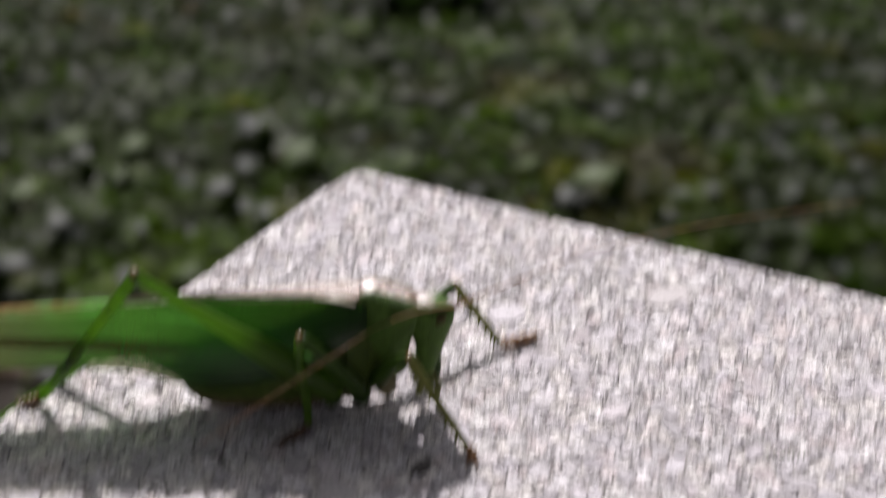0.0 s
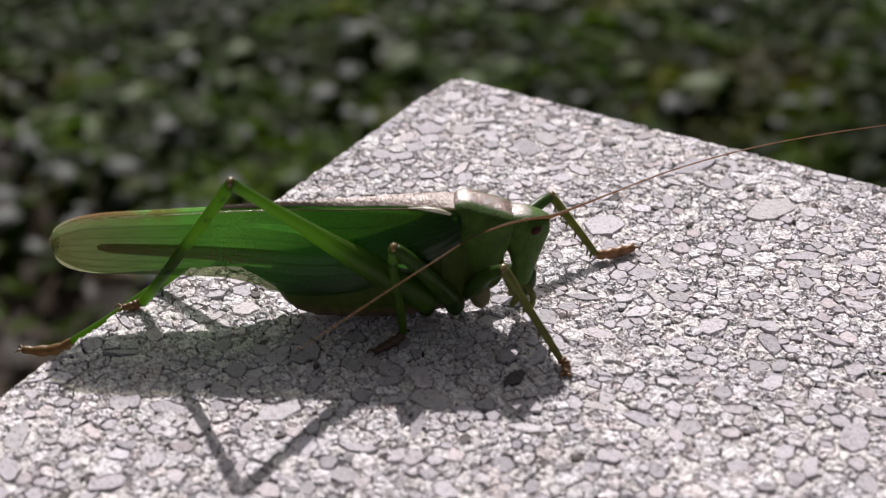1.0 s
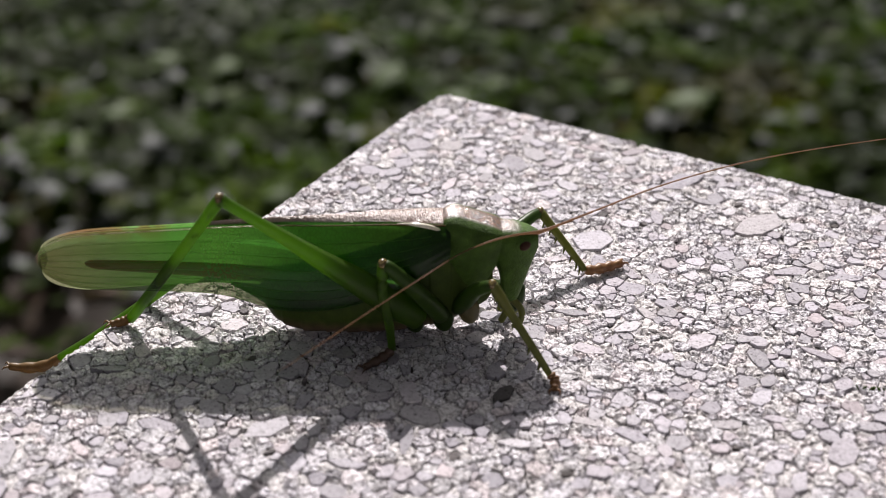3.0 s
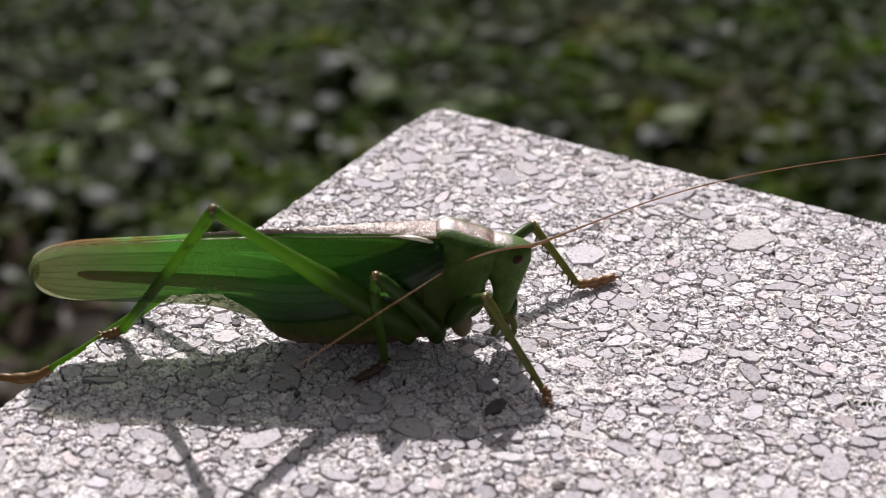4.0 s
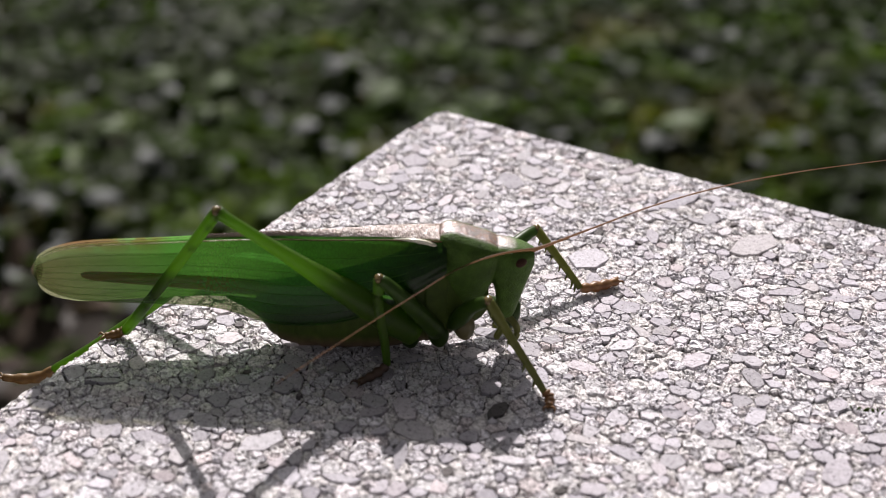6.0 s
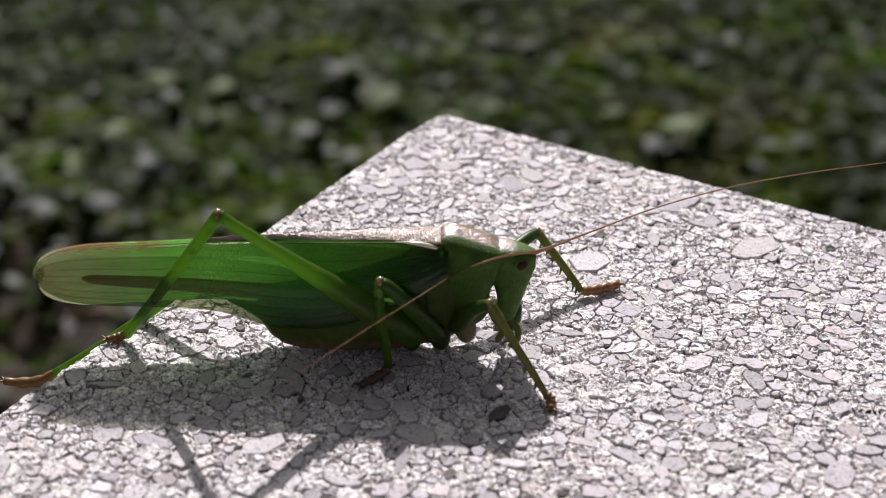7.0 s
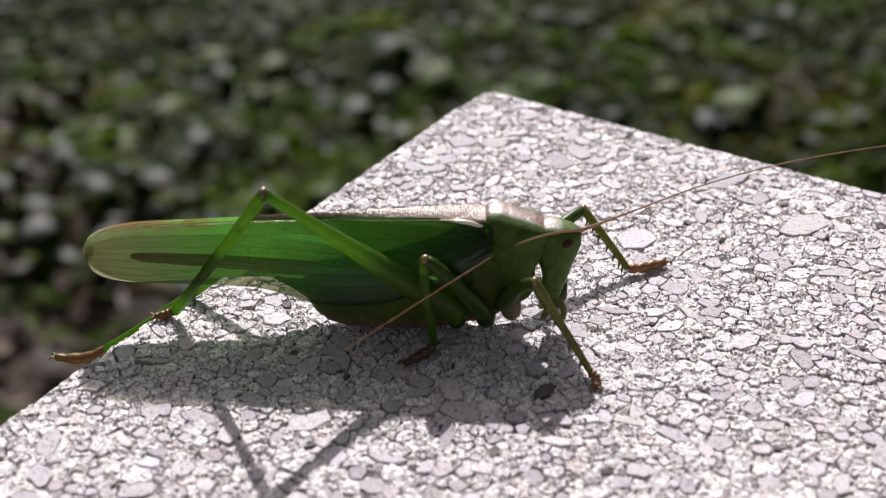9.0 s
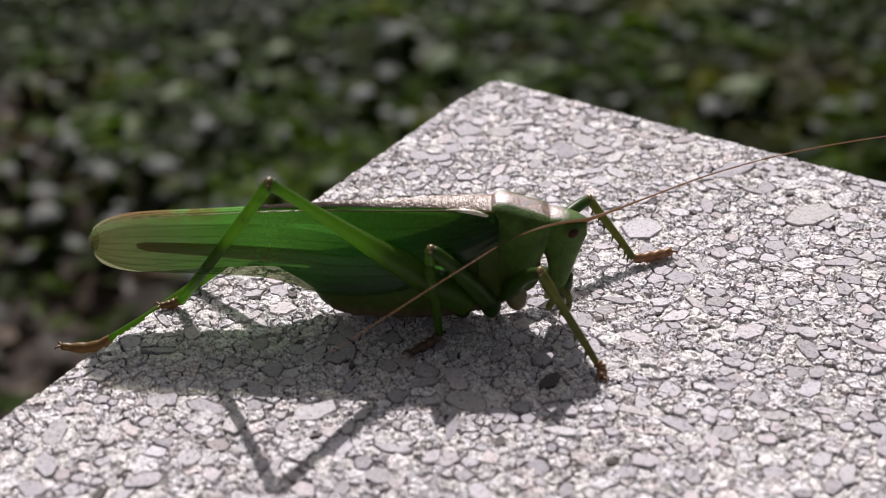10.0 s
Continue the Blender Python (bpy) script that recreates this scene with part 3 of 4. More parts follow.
def cell_ring(i, pts, buckets, rng):
    """The corners of the cell round seed i, from its middle, with bent and nicked sides."""
    x, y, r = pts[i]
    k = (int(x // 1.5), int(y // 1.5))
    near = [j for a in (-2, -1, 0, 1, 2) for c in (-2, -1, 0, 1, 2) for j in buckets.get((k[0] + a, k[1] + c), ()) if j != i]
    near.sort(key=lambda j: (pts[j][0] - x) ** 2 + (pts[j][1] - y) ** 2)
    poly = [(-2.4, -2.4), (2.4, -2.4), (2.4, 2.4), (-2.4, 2.4)]
    planes = []
    for j in near[:20]:
        dx, dy = pts[j][0] - x, pts[j][1] - y
        planes.append((dx, dy, (dx * dx + dy * dy) * r / (r + pts[j][2])))
    planes += [(-1, 0.036, x + 1.7 - 0.036 * y + 0.1), (-1, -0.07, x + 1.55 - 0.07 * (7.4 - y) + 0.1), (0, -1, y + 0.2), (-1, -1, x + y + 0.4)]
    for dx, dy, lim in planes:
        out = []
        for (ax, ay), (bx, by) in zip(poly, poly[1:] + poly[:1]):
            fa, fb = ax * dx + ay * dy - lim, bx * dx + by * dy - lim
            if fa <= 0:
                out.append((ax, ay))
            if fa * fb < 0:
                s = fa / (fa - fb)
                out.append((ax + s * (bx - ax), ay + s * (by - ay)))
        poly = out
        if len(poly) < 3:
            return []
    ring = []
    for (ax, ay), (bx, by) in zip(poly, poly[1:] + poly[:1]):
        ln = math.hypot(bx - ax, by - ay)
        if ln > 0.1:
            ring.append((ax, ay))
        steps = 2 if ln > 0.9 else 1 if ln > 0.35 else 0
        for q in range(1, steps + 1):
            j, f = rng.normal(0, 0.085), q / (steps + 1) + rng.uniform(-0.1, 0.1)
            ring.append((ax + (bx - ax) * f + (by - ay) / ln * j, ay + (by - ay) * f - (bx - ax) / ln * j))
    return ring


def grain_piece(x, y, ring, smooth, rng):
    """One crystal: a top with rounded rim on upright sides; a crumbly one has a broken, lumpy top. Vertices in mm, faces."""
    cx, cy = np.mean([p[0] for p in ring]), np.mean([p[1] for p in ring])
    far = max(0.2, np.mean([math.hypot(p[0] - cx, p[1] - cy) for p in ring]))
    turn = sum(p[0] * q[1] - p[1] * q[0] for p, q in zip(ring, ring[1:] + ring[:1]))
    if turn > 0:
        ring = ring[::-1]
    gap = min(0.12 * far, rng.choice([0.025, 0.065, 0.11], p=[0.3, 0.4, 0.3]))
    top, lump = (rng.uniform(-0.03, 0.05), 0.012) if smooth else (rng.uniform(-0.07, 0.06), 0.07)
    tx, ty = rng.normal(0, 0.05, 2)
    levels = [(gap, -0.5), (gap, -0.06), (gap + 0.05, 0.0)] + ([] if smooth else [(gap + 0.05 + 0.3 * far, 0.0)])
    verts, faces, n = [], [], len(ring)
    for inset, z in levels:
        f = max(0.12, 1 - inset / far)
        for px, py in ring:
            qx, qy = cx + (px - cx) * f, cy + (py - cy) * f
            u = z if z < -0.4 else z + top + tx * qx + ty * qy + (rng.normal(0, lump) if z == 0 else 0)
            vx, vy = x + qx, y + qy
            verts.append((vx, -vy, u - float(edge_drop(vx, vy))))
    for r in range(len(levels) - 1):
        for q in range(n):
            p = (q + 1) % n
            faces.append((r * n + q, (r + 1) * n + q, (r + 1) * n + p, r * n + p)[::-1])
    last = (len(levels) - 1) * n
    if smooth:
        faces.append(tuple(range(last, last + n)))
    else:
        verts.append((x + cx, -(y + cy), top + rng.normal(0, lump) - float(edge_drop(x + cx, y + cy))))
        faces += [(last + q, last + (q + 1) % n, last + n) for q in range(n)]
    return verts, faces


# the largest crystals of the top: place, half length and half width in mm, turn in degrees; the first is dark
LANDMARKS = ((36.4, 50.3, 1.5, 0.8, 85), (44.3, 10.8, 3.3, 1.7, 104), (31.0, 22.9, 2.5, 1.8, 101), (33.5, 6.3, 3.0, 1.5, 115), (15.8, 12.2, 1.95, 1.25, 32), (16.5, 8.8, 2.2, 1.3, 20),
             (3.9, 13.7, 2.1, 1.7, 69), (7.3, 12.0, 1.8, 1.3, 171), (22.1, 64.8, 2.4, 1.2, 125), (31.9, 56.5, 1.85, 1.2, 174), (34.1, 47.6, 1.55, 1.0, 82), (47.6, 34.0, 1.5, 1.2, 122),
             (55.0, 36.4, 1.1, 0.75, 103), (55.2, 38.9, 1.45, 0.95, 94), (54.1, 44.2, 1.7, 0.7, 152), (54.9, 47.4, 0.95, 0.7, 165), (59.5, 47.4, 1.3, 0.8, 107), (63.5, 42.5, 1.85, 1.2, 86))


def build_grains(block):
    """The top: grey angular crystals and crumbly white ones, with dirt in the cracks between them."""
    rng = np.random.default_rng(11)
    x1, y1 = 84.0, 118.0
    crystals = []  # middle, corners, kind: 0 crumbly, 1 smooth, 2 dark
    cell, grid, seeds = {}, {}, []
    for i in range(560):  # large ones
        x, y = rng.uniform(1.5, x1 - 1), rng.uniform(1.5, y1 - 1)
        long, wide, turn = rng.uniform(0.8, 1.9), rng.uniform(0.45, 1.0), rng.uniform(0, math.pi)
        dark = i > 480  # few and small
        if dark:
            long, wide = long * 0.45, wide * 0.5
        if i < len(LANDMARKS):
            x, y, long, wide, turn = LANDMARKS[i]
            turn, dark = math.radians(turn), i == 0
        k = (int(x // 3), int(y // 3))
        if any((x - p[0]) ** 2 + (y - p[1]) ** 2 < (0.8 * (long + p[2])) ** 2 for a in (-2, -1, 0, 1, 2) for b in (-2, -1, 0, 1, 2) for p in cell.get((k[0] + a, k[1] + b), ())):
            continue
        c, sn = math.cos(turn), math.sin(turn)
        cell.setdefault(k, []).append((x, y, long, wide, c, sn))
        sides = int(rng.integers(5, 9))
        angles = (np.arange(sides) + rng.uniform(-0.3, 0.3, sides)) * 2 * math.pi / sides + rng.uniform(0, 6.28)
        outline = [(long * math.cos(q) * f, wide * math.sin(q) * f) for q, f in zip(angles, rng.uniform(0.95, 1.15, sides))]
        crystals.append((x, y, [(px * c - py * sn, px * sn + py * c) for px, py in outline], 2 if dark else 1))
    for _ in range(120000):
        x, y = rng.uniform(-2.5, x1), rng.uniform(-1, y1)
        patch = max(0.0, min(1.0, 0.5 + 0.9 * noise.noise((x * 0.12, y * 0.12, 3))))
        r = 0.29 + (0.38 + 0.45 * patch) * rng.random() ** 1.4
        k = (int(x // 1.5), int(y // 1.5))
        if all((x - p[0]) ** 2 + (y - p[1]) ** 2 > (r + p[2]) ** 2 for i in (-2, -1, 0, 1, 2) for j in (-2, -1, 0, 1, 2) for p in grid.get((k[0] + i, k[1] + j), ())):
            grid.setdefault(k, []).append((x, y, r))
            seeds.append((x, y, r))
    buckets = {}
    for i, (x, y, _) in enumerate(seeds):
        buckets.setdefault((int(x // 1.5), int(y // 1.5)), []).append(i)

    def covered(x, y):
        """Whether a long crystal lies there."""
        k = (int(x // 3), int(y // 3))
        for a in (-2, -1, 0, 1, 2):
            for b in (-2, -1, 0, 1, 2):
                for px, py, long, wide, c, sn in cell.get((k[0] + a, k[1] + b), ()):
                    dx, dy = x - px, y - py
                    if abs(dx * c + dy * sn) < long * 0.95 + 0.12 and abs(dy * c - dx * sn) < wide * 0.95 + 0.12:
                        return True
        return False

    for i, (x, y, r) in enumerate(seeds):
        if rim(x, y) < -0.3 or covered(x, y) or rng.random() < 0.1:
            continue
        ring = cell_ring(i, seeds, buckets, rng)
        if len(ring) > 2:
            crystals.append((x, y, ring, int(rng.random() < (0.27 if r > 0.5 else 0.15))))
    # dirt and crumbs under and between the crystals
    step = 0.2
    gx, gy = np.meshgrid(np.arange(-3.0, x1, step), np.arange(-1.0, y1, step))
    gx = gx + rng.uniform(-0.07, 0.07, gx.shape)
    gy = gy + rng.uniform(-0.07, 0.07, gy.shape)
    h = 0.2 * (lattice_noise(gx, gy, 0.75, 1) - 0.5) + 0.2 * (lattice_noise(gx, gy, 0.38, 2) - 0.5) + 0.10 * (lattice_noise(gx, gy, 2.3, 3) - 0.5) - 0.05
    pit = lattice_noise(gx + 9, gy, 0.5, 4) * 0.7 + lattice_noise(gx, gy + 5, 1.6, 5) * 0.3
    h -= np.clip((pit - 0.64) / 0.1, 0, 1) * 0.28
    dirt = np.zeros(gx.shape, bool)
    verts, faces, slots, own = [], [], [], []
    middle = (34.0, 60.0)  # the crystals round this place lie nearest to the viewer
    apart = set(sorted(range(len(crystals)), key=lambda q: math.hypot(crystals[q][0] - middle[0], crystals[q][1] - middle[1]))[:300])
    for index, (x, y, ring, smooth) in enumerate(crystals):
        cx, cy = np.mean([p[0] for p in ring]), np.mean([p[1] for p in ring])
        far = max(0.2, np.mean([math.hypot(p[0] - cx, p[1] - cy) for p in ring]))
        reach = 1 + 0.1 / far
        span = max(max(abs(p[0]), abs(p[1])) for p in ring) + 0.4
        a0, a1 = max(0, int((x - span + 3.0) / step)), int((x + span + 3.0) / step) + 1
        b0, b1 = max(0, int((y - span + 1.0) / step)), int((y + span + 1.0) / step) + 1
        wx, wy = gx[b0:b1, a0:a1] - x - cx, gy[b0:b1, a0:a1] - y - cy
        inside = np.ones(wx.shape, bool)
        turn = sum(p[0] * q[1] - p[1] * q[0] for p, q in zip(ring, ring[1:] + ring[:1]))
        for p, q in zip(ring, ring[1:] + ring[:1]):
            ax, ay, bx, by = ((p[0] - cx) * reach, (p[1] - cy) * reach, (q[0] - cx) * reach, (q[1] - cy) * reach)
            inside &= ((bx - ax) * (wy - ay) - (by - ay) * (wx - ax)) * math.copysign(1, turn) > -0.02
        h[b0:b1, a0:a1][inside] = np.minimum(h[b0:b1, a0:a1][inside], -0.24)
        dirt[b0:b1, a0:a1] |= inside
        v, f = grain_piece(x, y, ring, smooth, rng)
        if index in apart:
            own.append((v, f, smooth))
            continue
        base = len(verts)
        verts += v
        faces += [tuple(base + q for q in face) for face in f]
        slots += [(1, 0, 3)[smooth]] * len(f)
    wave = 0.35 * (lattice_noise(gx, gy, 1.1, 6) - 0.5) + 0.2 * (lattice_noise(gx, gy, 0.4, 7) - 0.5)
    inner = rim(gx, gy) + 0.38 + wave
    h = np.where(inner < 0, -0.9, h - edge_drop(gx, gy))
    rows, cols = gx.shape
    base = len(verts)
    verts += list(map(tuple, np.stack([gx, -gy, h], -1).reshape(-1, 3)))
    keep = inner > 0
    for b in range(rows - 1):
        for a in range(cols - 1):
            if not (keep[b, a] or keep[b + 1, a] or keep[b, a + 1] or keep[b + 1, a + 1]):
                continue
            q = base + b * cols + a
            faces.append((q, q + cols, q + cols + 1, q + 1))
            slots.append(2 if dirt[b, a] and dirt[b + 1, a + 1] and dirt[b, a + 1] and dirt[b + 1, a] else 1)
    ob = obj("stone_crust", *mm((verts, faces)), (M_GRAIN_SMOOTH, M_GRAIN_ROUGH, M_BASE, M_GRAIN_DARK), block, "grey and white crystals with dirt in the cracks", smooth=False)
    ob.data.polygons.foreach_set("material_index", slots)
    tagged(ob, kind="stuff")
    for v, f, smooth in own:
        obj("grain", *mm((v, f)), (M_GRAIN_ROUGH, M_GRAIN_SMOOTH, M_GRAIN_DARK)[smooth], block, smooth=False)


build_block()


def moss_crumb():
    """A small tuft of yellow-green moss on the stone."""
    crumb = tagged(new("moss_tuft"), "tiny yellow-green moss tuft on the stone block", "moss")
    crumb.matrix_world = pose(0.0632, -0.033, 0.0, 0, 0, 25)
    rng = np.random.default_rng(3)
    blades = []
    for _ in range(14):
        x, y, b = rng.normal(0, 0.5), rng.normal(0, 0.12), rng.uniform(-0.6, 0.6)
        blades.append(tube([(x, y, -0.1, 0.07), (x + 0.25 * b, y + 0.05, 0.15, 0.08), (x + 0.7 * b, y + 0.1, 0.3, 0.02)], 3, 5))
    obj("blades", *mm(merge(*blades)), M_BRIGHT, crumb)


moss_crumb()


# ---- bush-cricket, in mm of its own space: x ahead, y to its far side, z up ----
def leg(name, cricket, rows_femur, rows_tibia, rows_tarsus, leg_mat, spines, label, seed):
    rng = np.random.default_rng(seed)
    femur = obj(name, *mm(tube(rows_femur, 6, 12)), {"foreleg": M_LEG_DIM, "midleg": M_LEG_DIM, "hind_leg": M_LEG}[name], cricket, label)
    pieces = [tube(rows_tibia, 6, 10)]
    c = spline([r[:3] for r in rows_tibia], 12)
    d = Vector(c[-1] - c[0]).normalized()
    side = d.cross(Vector((0, 0, 1))).normalized()
    up = side.cross(d)
    reach = 1.0 if name == "foreleg" else 0.7
    for i in range(spines):  # two rows of spines, leaning down the leg
        q = Vector(c[int(len(c) * (0.16 + 0.78 * (i // 2) / max(1, spines // 2)))])
        out = side * ((1 if i % 2 else -1) * 0.8) - up * rng.uniform(0.25, 0.6)
        out = (out.normalized() * 0.85 + d * rng.uniform(0.45, 0.7)) * reach
        pieces.append(tube([(*q, 0.2), (*(q + out * 0.55), 0.12), (*(q + out * 1.05), 0.03)], 2, 5))
    obj("tibia", *mm(merge(*pieces)), leg_mat, femur)
    t = [Vector(r[:3]) for r in rows_tarsus]
    beads = spline(rows_tarsus, 8)
    beads[:, 3] *= (0.86 if name == "hind_leg" else 0.72) + (0.2 if name == "hind_leg" else 0.4) * np.abs(np.sin(np.linspace(0.3, 3.6 * math.pi, len(beads))))
    pads = [tube(beads, 1, 9)]
    end, way = t[-1], (t[-1] - t[-2]).normalized()
    across = way.cross(Vector((0, 0, 1))).normalized()
    for s in (-1, 1):
        a = end + across * s * 0.45 + way * 0.35 + Vector((0, 0, 0.15))
        pads.append(tube([(*end, 0.16), (*a, 0.1), (*(a + way * 0.3 - Vector((0, 0, 0.3))), 0.02)], 3, 6))
    k = Vector(rows_tibia[0][:3])
    obj("knee", *mm(tube([(k.x - 0.1, k.y - 0.5, k.z + 0.1, 0.2), (k.x, k.y, k.z + 0.12, 0.85 * rows_tibia[0][3]), (k.x + 0.1, k.y + 0.5, k.z + 0.1, 0.2)], 4, 10)), M_KNEE, femur, "brown knee joint")
    obj("tarsus", *mm(merge(*pads)), {"foreleg": M_TARSUS, "midleg": M_FOOT_SHADED, "hind_leg": M_HINDFOOT}[name], femur, "brown foot with two claws")
    return femur


def tegmen_point(c, side, share):
    x, y0, z0, y1, z1, bulge = c
    y = y0 + (y1 - y0) * share + bulge * math.sin(math.pi * share)
    low = z1 - (1.4 if side > 0 else 0.0)
    ripple = 0.035 * math.sin(9 * math.pi * share + x * 0.15)
    z0 -= 0.4 * min(1.0, max(0.0, (x + 9) / 6)) if side > 0 else 0.0
    return Vector((x, MIDDLE + side * (y + ripple), z0 + (low - z0) * share))


# x, ridge half width and height, lower edge half width and height, bulge
TEGMEN = [(13.2, 1.65, 11.8, 3.1, 9.4, 0.2), (10, 1.35, 11.9, 3.6, 7.2, 0.7), (7, 1.05, 11.85, 3.7, 5.7, 0.8), (3, 0.75, 11.65, 3.3, 4.2, 0.7), (-2, 0.4, 11.5, 2.5, 3.7, 0.6),
          (-7, 0.35, 11.25, 2.1, 5.1, 0.5), (-12, 0.35, 10.95, 1.7, 5.3, 0.35), (-17, 0.35, 10.7, 1.3, 5.2, 0.2), (-19.5, 0.35, 10.45, 1.0, 5.25, 0.12), (-21.2, 0.35, 10.0, 0.8, 5.6, 0.08),
          (-22.3, 0.33, 9.5, 0.6, 6.1, 0.05), (-23.0, 0.3, 8.9, 0.5, 6.7, 0.03), (-23.3, 0.3, 8.1, 0.4, 7.4, 0.0)]


def build_tegmen(cricket, side):
    """One leathery fore wing, folded along the flank, with its long veins. side: -1 or 1."""
    c = spline(TEGMEN, 8)
    k = 16
    verts = [tegmen_point(q, side, j / k) for q in c for j in range(k + 1)]
    faces = [(i * (k + 1) + j, i * (k + 1) + j + 1, (i + 1) * (k + 1) + j + 1, (i + 1) * (k + 1) + j) for i in range(len(c) - 1) for j in range(k)]
    wing = obj("tegmen", *mm((verts, faces)), M_WING if side < 0 else M_UNDERWING, cricket, "translucent green veined fore wing")
    # share of the height at the wing's root, middle and tip, first and last place along it
    for root, mid, tip, start, stop in ((0.05, 0.04, 0.08, 0.02, 0.86), (0.25, 0.20, 0.22, 0.05, 0.93), (0.40, 0.36, 0.38, 0.05, 0.93), (0.52, 0.50, 0.50, 0.05, 0.9), (0.62, 0.62, 0.62, 0.1, 0.9), (0.7, 0.76, 0.74, 0.15, 0.9), (0.8, 0.88, 0.86, 0.2, 0.85), (0.97, 0.985, 0.98, 0.05, 0.97)):
        rows = []
        for t in np.linspace(start, stop, 14):
            share = root * (1 - t) * (1 - 2 * t) + mid * 4 * t * (1 - t) + tip * t * (2 * t - 1) if 0 < root < 0.9 else root
            p = tegmen_point(c[int(t * (len(c) - 1))], side, share)
            rows.append((p.x, p.y + side * 0.02, p.z, 0.026 * (1 - 0.8 * t)))
        if root < 0.1:
            obj("wing_edge", *mm(tube([(x, y, z + 0.05, r * 3.0) for x, y, z, r in rows], 3, 6)), M_EDGE, wing, "brown upper wing edge")
        else:
            obj("vein", *mm(tube(rows, 3, 5)), M_VEIN, wing)


def wing_shoulder(cricket, side):
    """A smooth raised fold beside the back, at the root of the fore wing; its pale colour paints a highlight."""
    low = 0.0 if side < 0 else 0.4  # the far wing lies under the near one
    rows = [(8.6, 1.35, 11.76, 0.04), (9.9, 1.55, 11.8, 0.15), (11.1, 1.75, 11.72, 0.21), (12.0, 1.85, 11.5, 0.16), (12.5, 1.8, 11.3, 0.05)]
    obj("wing_fold", *mm(tube([(x, MIDDLE + side * y, z - low, r) for x, y, z, r in rows], 6, 10)), M_FOLD, cricket, "smooth pale fold at the wing root")


def build_cricket():
    cricket = tagged(new("bush_cricket"), "bright green long-winged bush-cricket standing on the stone block", "bush-cricket")
    cricket.matrix_world = pose(0.016447, -0.051918, 0, 0, 0, 33.0)
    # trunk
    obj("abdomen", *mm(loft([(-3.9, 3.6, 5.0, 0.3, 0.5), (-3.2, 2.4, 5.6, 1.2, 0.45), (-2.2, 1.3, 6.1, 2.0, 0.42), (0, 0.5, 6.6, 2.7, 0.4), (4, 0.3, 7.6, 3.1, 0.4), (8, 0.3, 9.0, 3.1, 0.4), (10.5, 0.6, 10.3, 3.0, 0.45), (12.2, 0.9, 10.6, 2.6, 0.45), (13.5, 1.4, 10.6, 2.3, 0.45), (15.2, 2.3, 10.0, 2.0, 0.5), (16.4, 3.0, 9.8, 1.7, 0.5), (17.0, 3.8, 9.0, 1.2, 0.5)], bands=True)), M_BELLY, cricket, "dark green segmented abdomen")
    obj("subgenital_plate", *mm(loft([(-6.5, 4.9, 5.2, 0.15, 0.5), (-5.0, 4.1, 4.9, 0.5, 0.5), (-3.0, 2.7, 4.6, 0.9, 0.5), (-1.0, 2.0, 4.2, 1.2, 0.5)])), M_LEG, cricket, "pale green plate under the abdomen tip")
    obj("pronotum", *mm(loft([(12.3, 9.9, 11.6, 1.0, 0.6), (12.55, 8.6, 12.05, 1.6, 0.7), (13.0, 6.6, 12.36, 2.1, 0.72), (13.8, 4.9, 12.46, 2.45, 0.72), (14.6, 4.1, 12.22, 2.55, 0.72), (15.4, 4.0, 11.95, 2.55, 0.72), (16.2, 4.8, 11.66, 2.45, 0.72), (17.0, 6.4, 11.36, 2.25, 0.72), (17.7, 7.8, 11.0, 1.9, 0.7)], 36, 8, power=2.35)), M_SADDLE, cricket, "green pronotum with a glossy brown back")
    for side in (-1, 1):  # hip joints of the three pairs of legs
        for x, low in ((14.9, 1.7), (12.6, 0.9), (10.0, 0.8)):
            rows = [(x - 0.5, MIDDLE + side * 0.7, low + 2.6, 0.7), (x - 0.1, MIDDLE + side * 1.3, low + 1.3, 1.05), (x + 0.1, MIDDLE + side * 1.7, low + 0.4, 0.75), (x + 0.2, MIDDLE + side * 1.9, low, 0.25)]
            obj("coxa", *mm(tube(rows, 5, 12)), M_COXA if x > 14 else M_LEG_DIM, cricket)
    head = obj("head", *mm(loft([(16.6, 7.0, 10.8, 1.4, 0.6), (17.4, 6.8, 11.0, 1.85, 0.7), (17.9, 4.4, 10.96, 1.95, 0.75), (18.4, 3.1, 10.9, 2.0, 0.75), (19.2, 3.3, 10.72, 1.95, 0.78), (20.2, 6.4, 10.4, 1.55, 0.7), (21.0, 8.6, 10.1, 0.8, 0.6)], power=2.8)), M_SADDLE, cricket, "green head with a steep face")
    for s in (-1, 1):
        obj("eye", *mm(tube([(19.15, MIDDLE + s * 1.52, 9.5, 0.15), (19.45, MIDDLE + s * 1.58, 9.52, 0.43), (19.9, MIDDLE + s * 1.44, 9.58, 0.42), (20.25, MIDDLE + s * 1.22, 9.62, 0.15)], 5, 12)), M_EYE, head, "dark red-brown eye")
        obj("palp", *mm(tube([(18.7, MIDDLE + s * 0.9, 3.7, 0.35), (19.5, MIDDLE + s * 1.2, 2.9, 0.34), (19.7, MIDDLE + s * 1.3, 1.9, 0.3), (19.2, MIDDLE + s * 1.3, 1.0, 0.36), (19.1, MIDDLE + s * 1.3, 0.8, 0.2)], 4, 8)), M_FORELEG, head)
        obj("palp", *mm(tube([(18.0, MIDDLE + s * 0.6, 3.6, 0.36), (18.3, MIDDLE + s * 0.8, 2.4, 0.34), (17.9, MIDDLE + s * 0.9, 1.4, 0.32), (17.8, MIDDLE + s * 0.9, 1.2, 0.2)], 4, 8)), M_FORELEG, head)
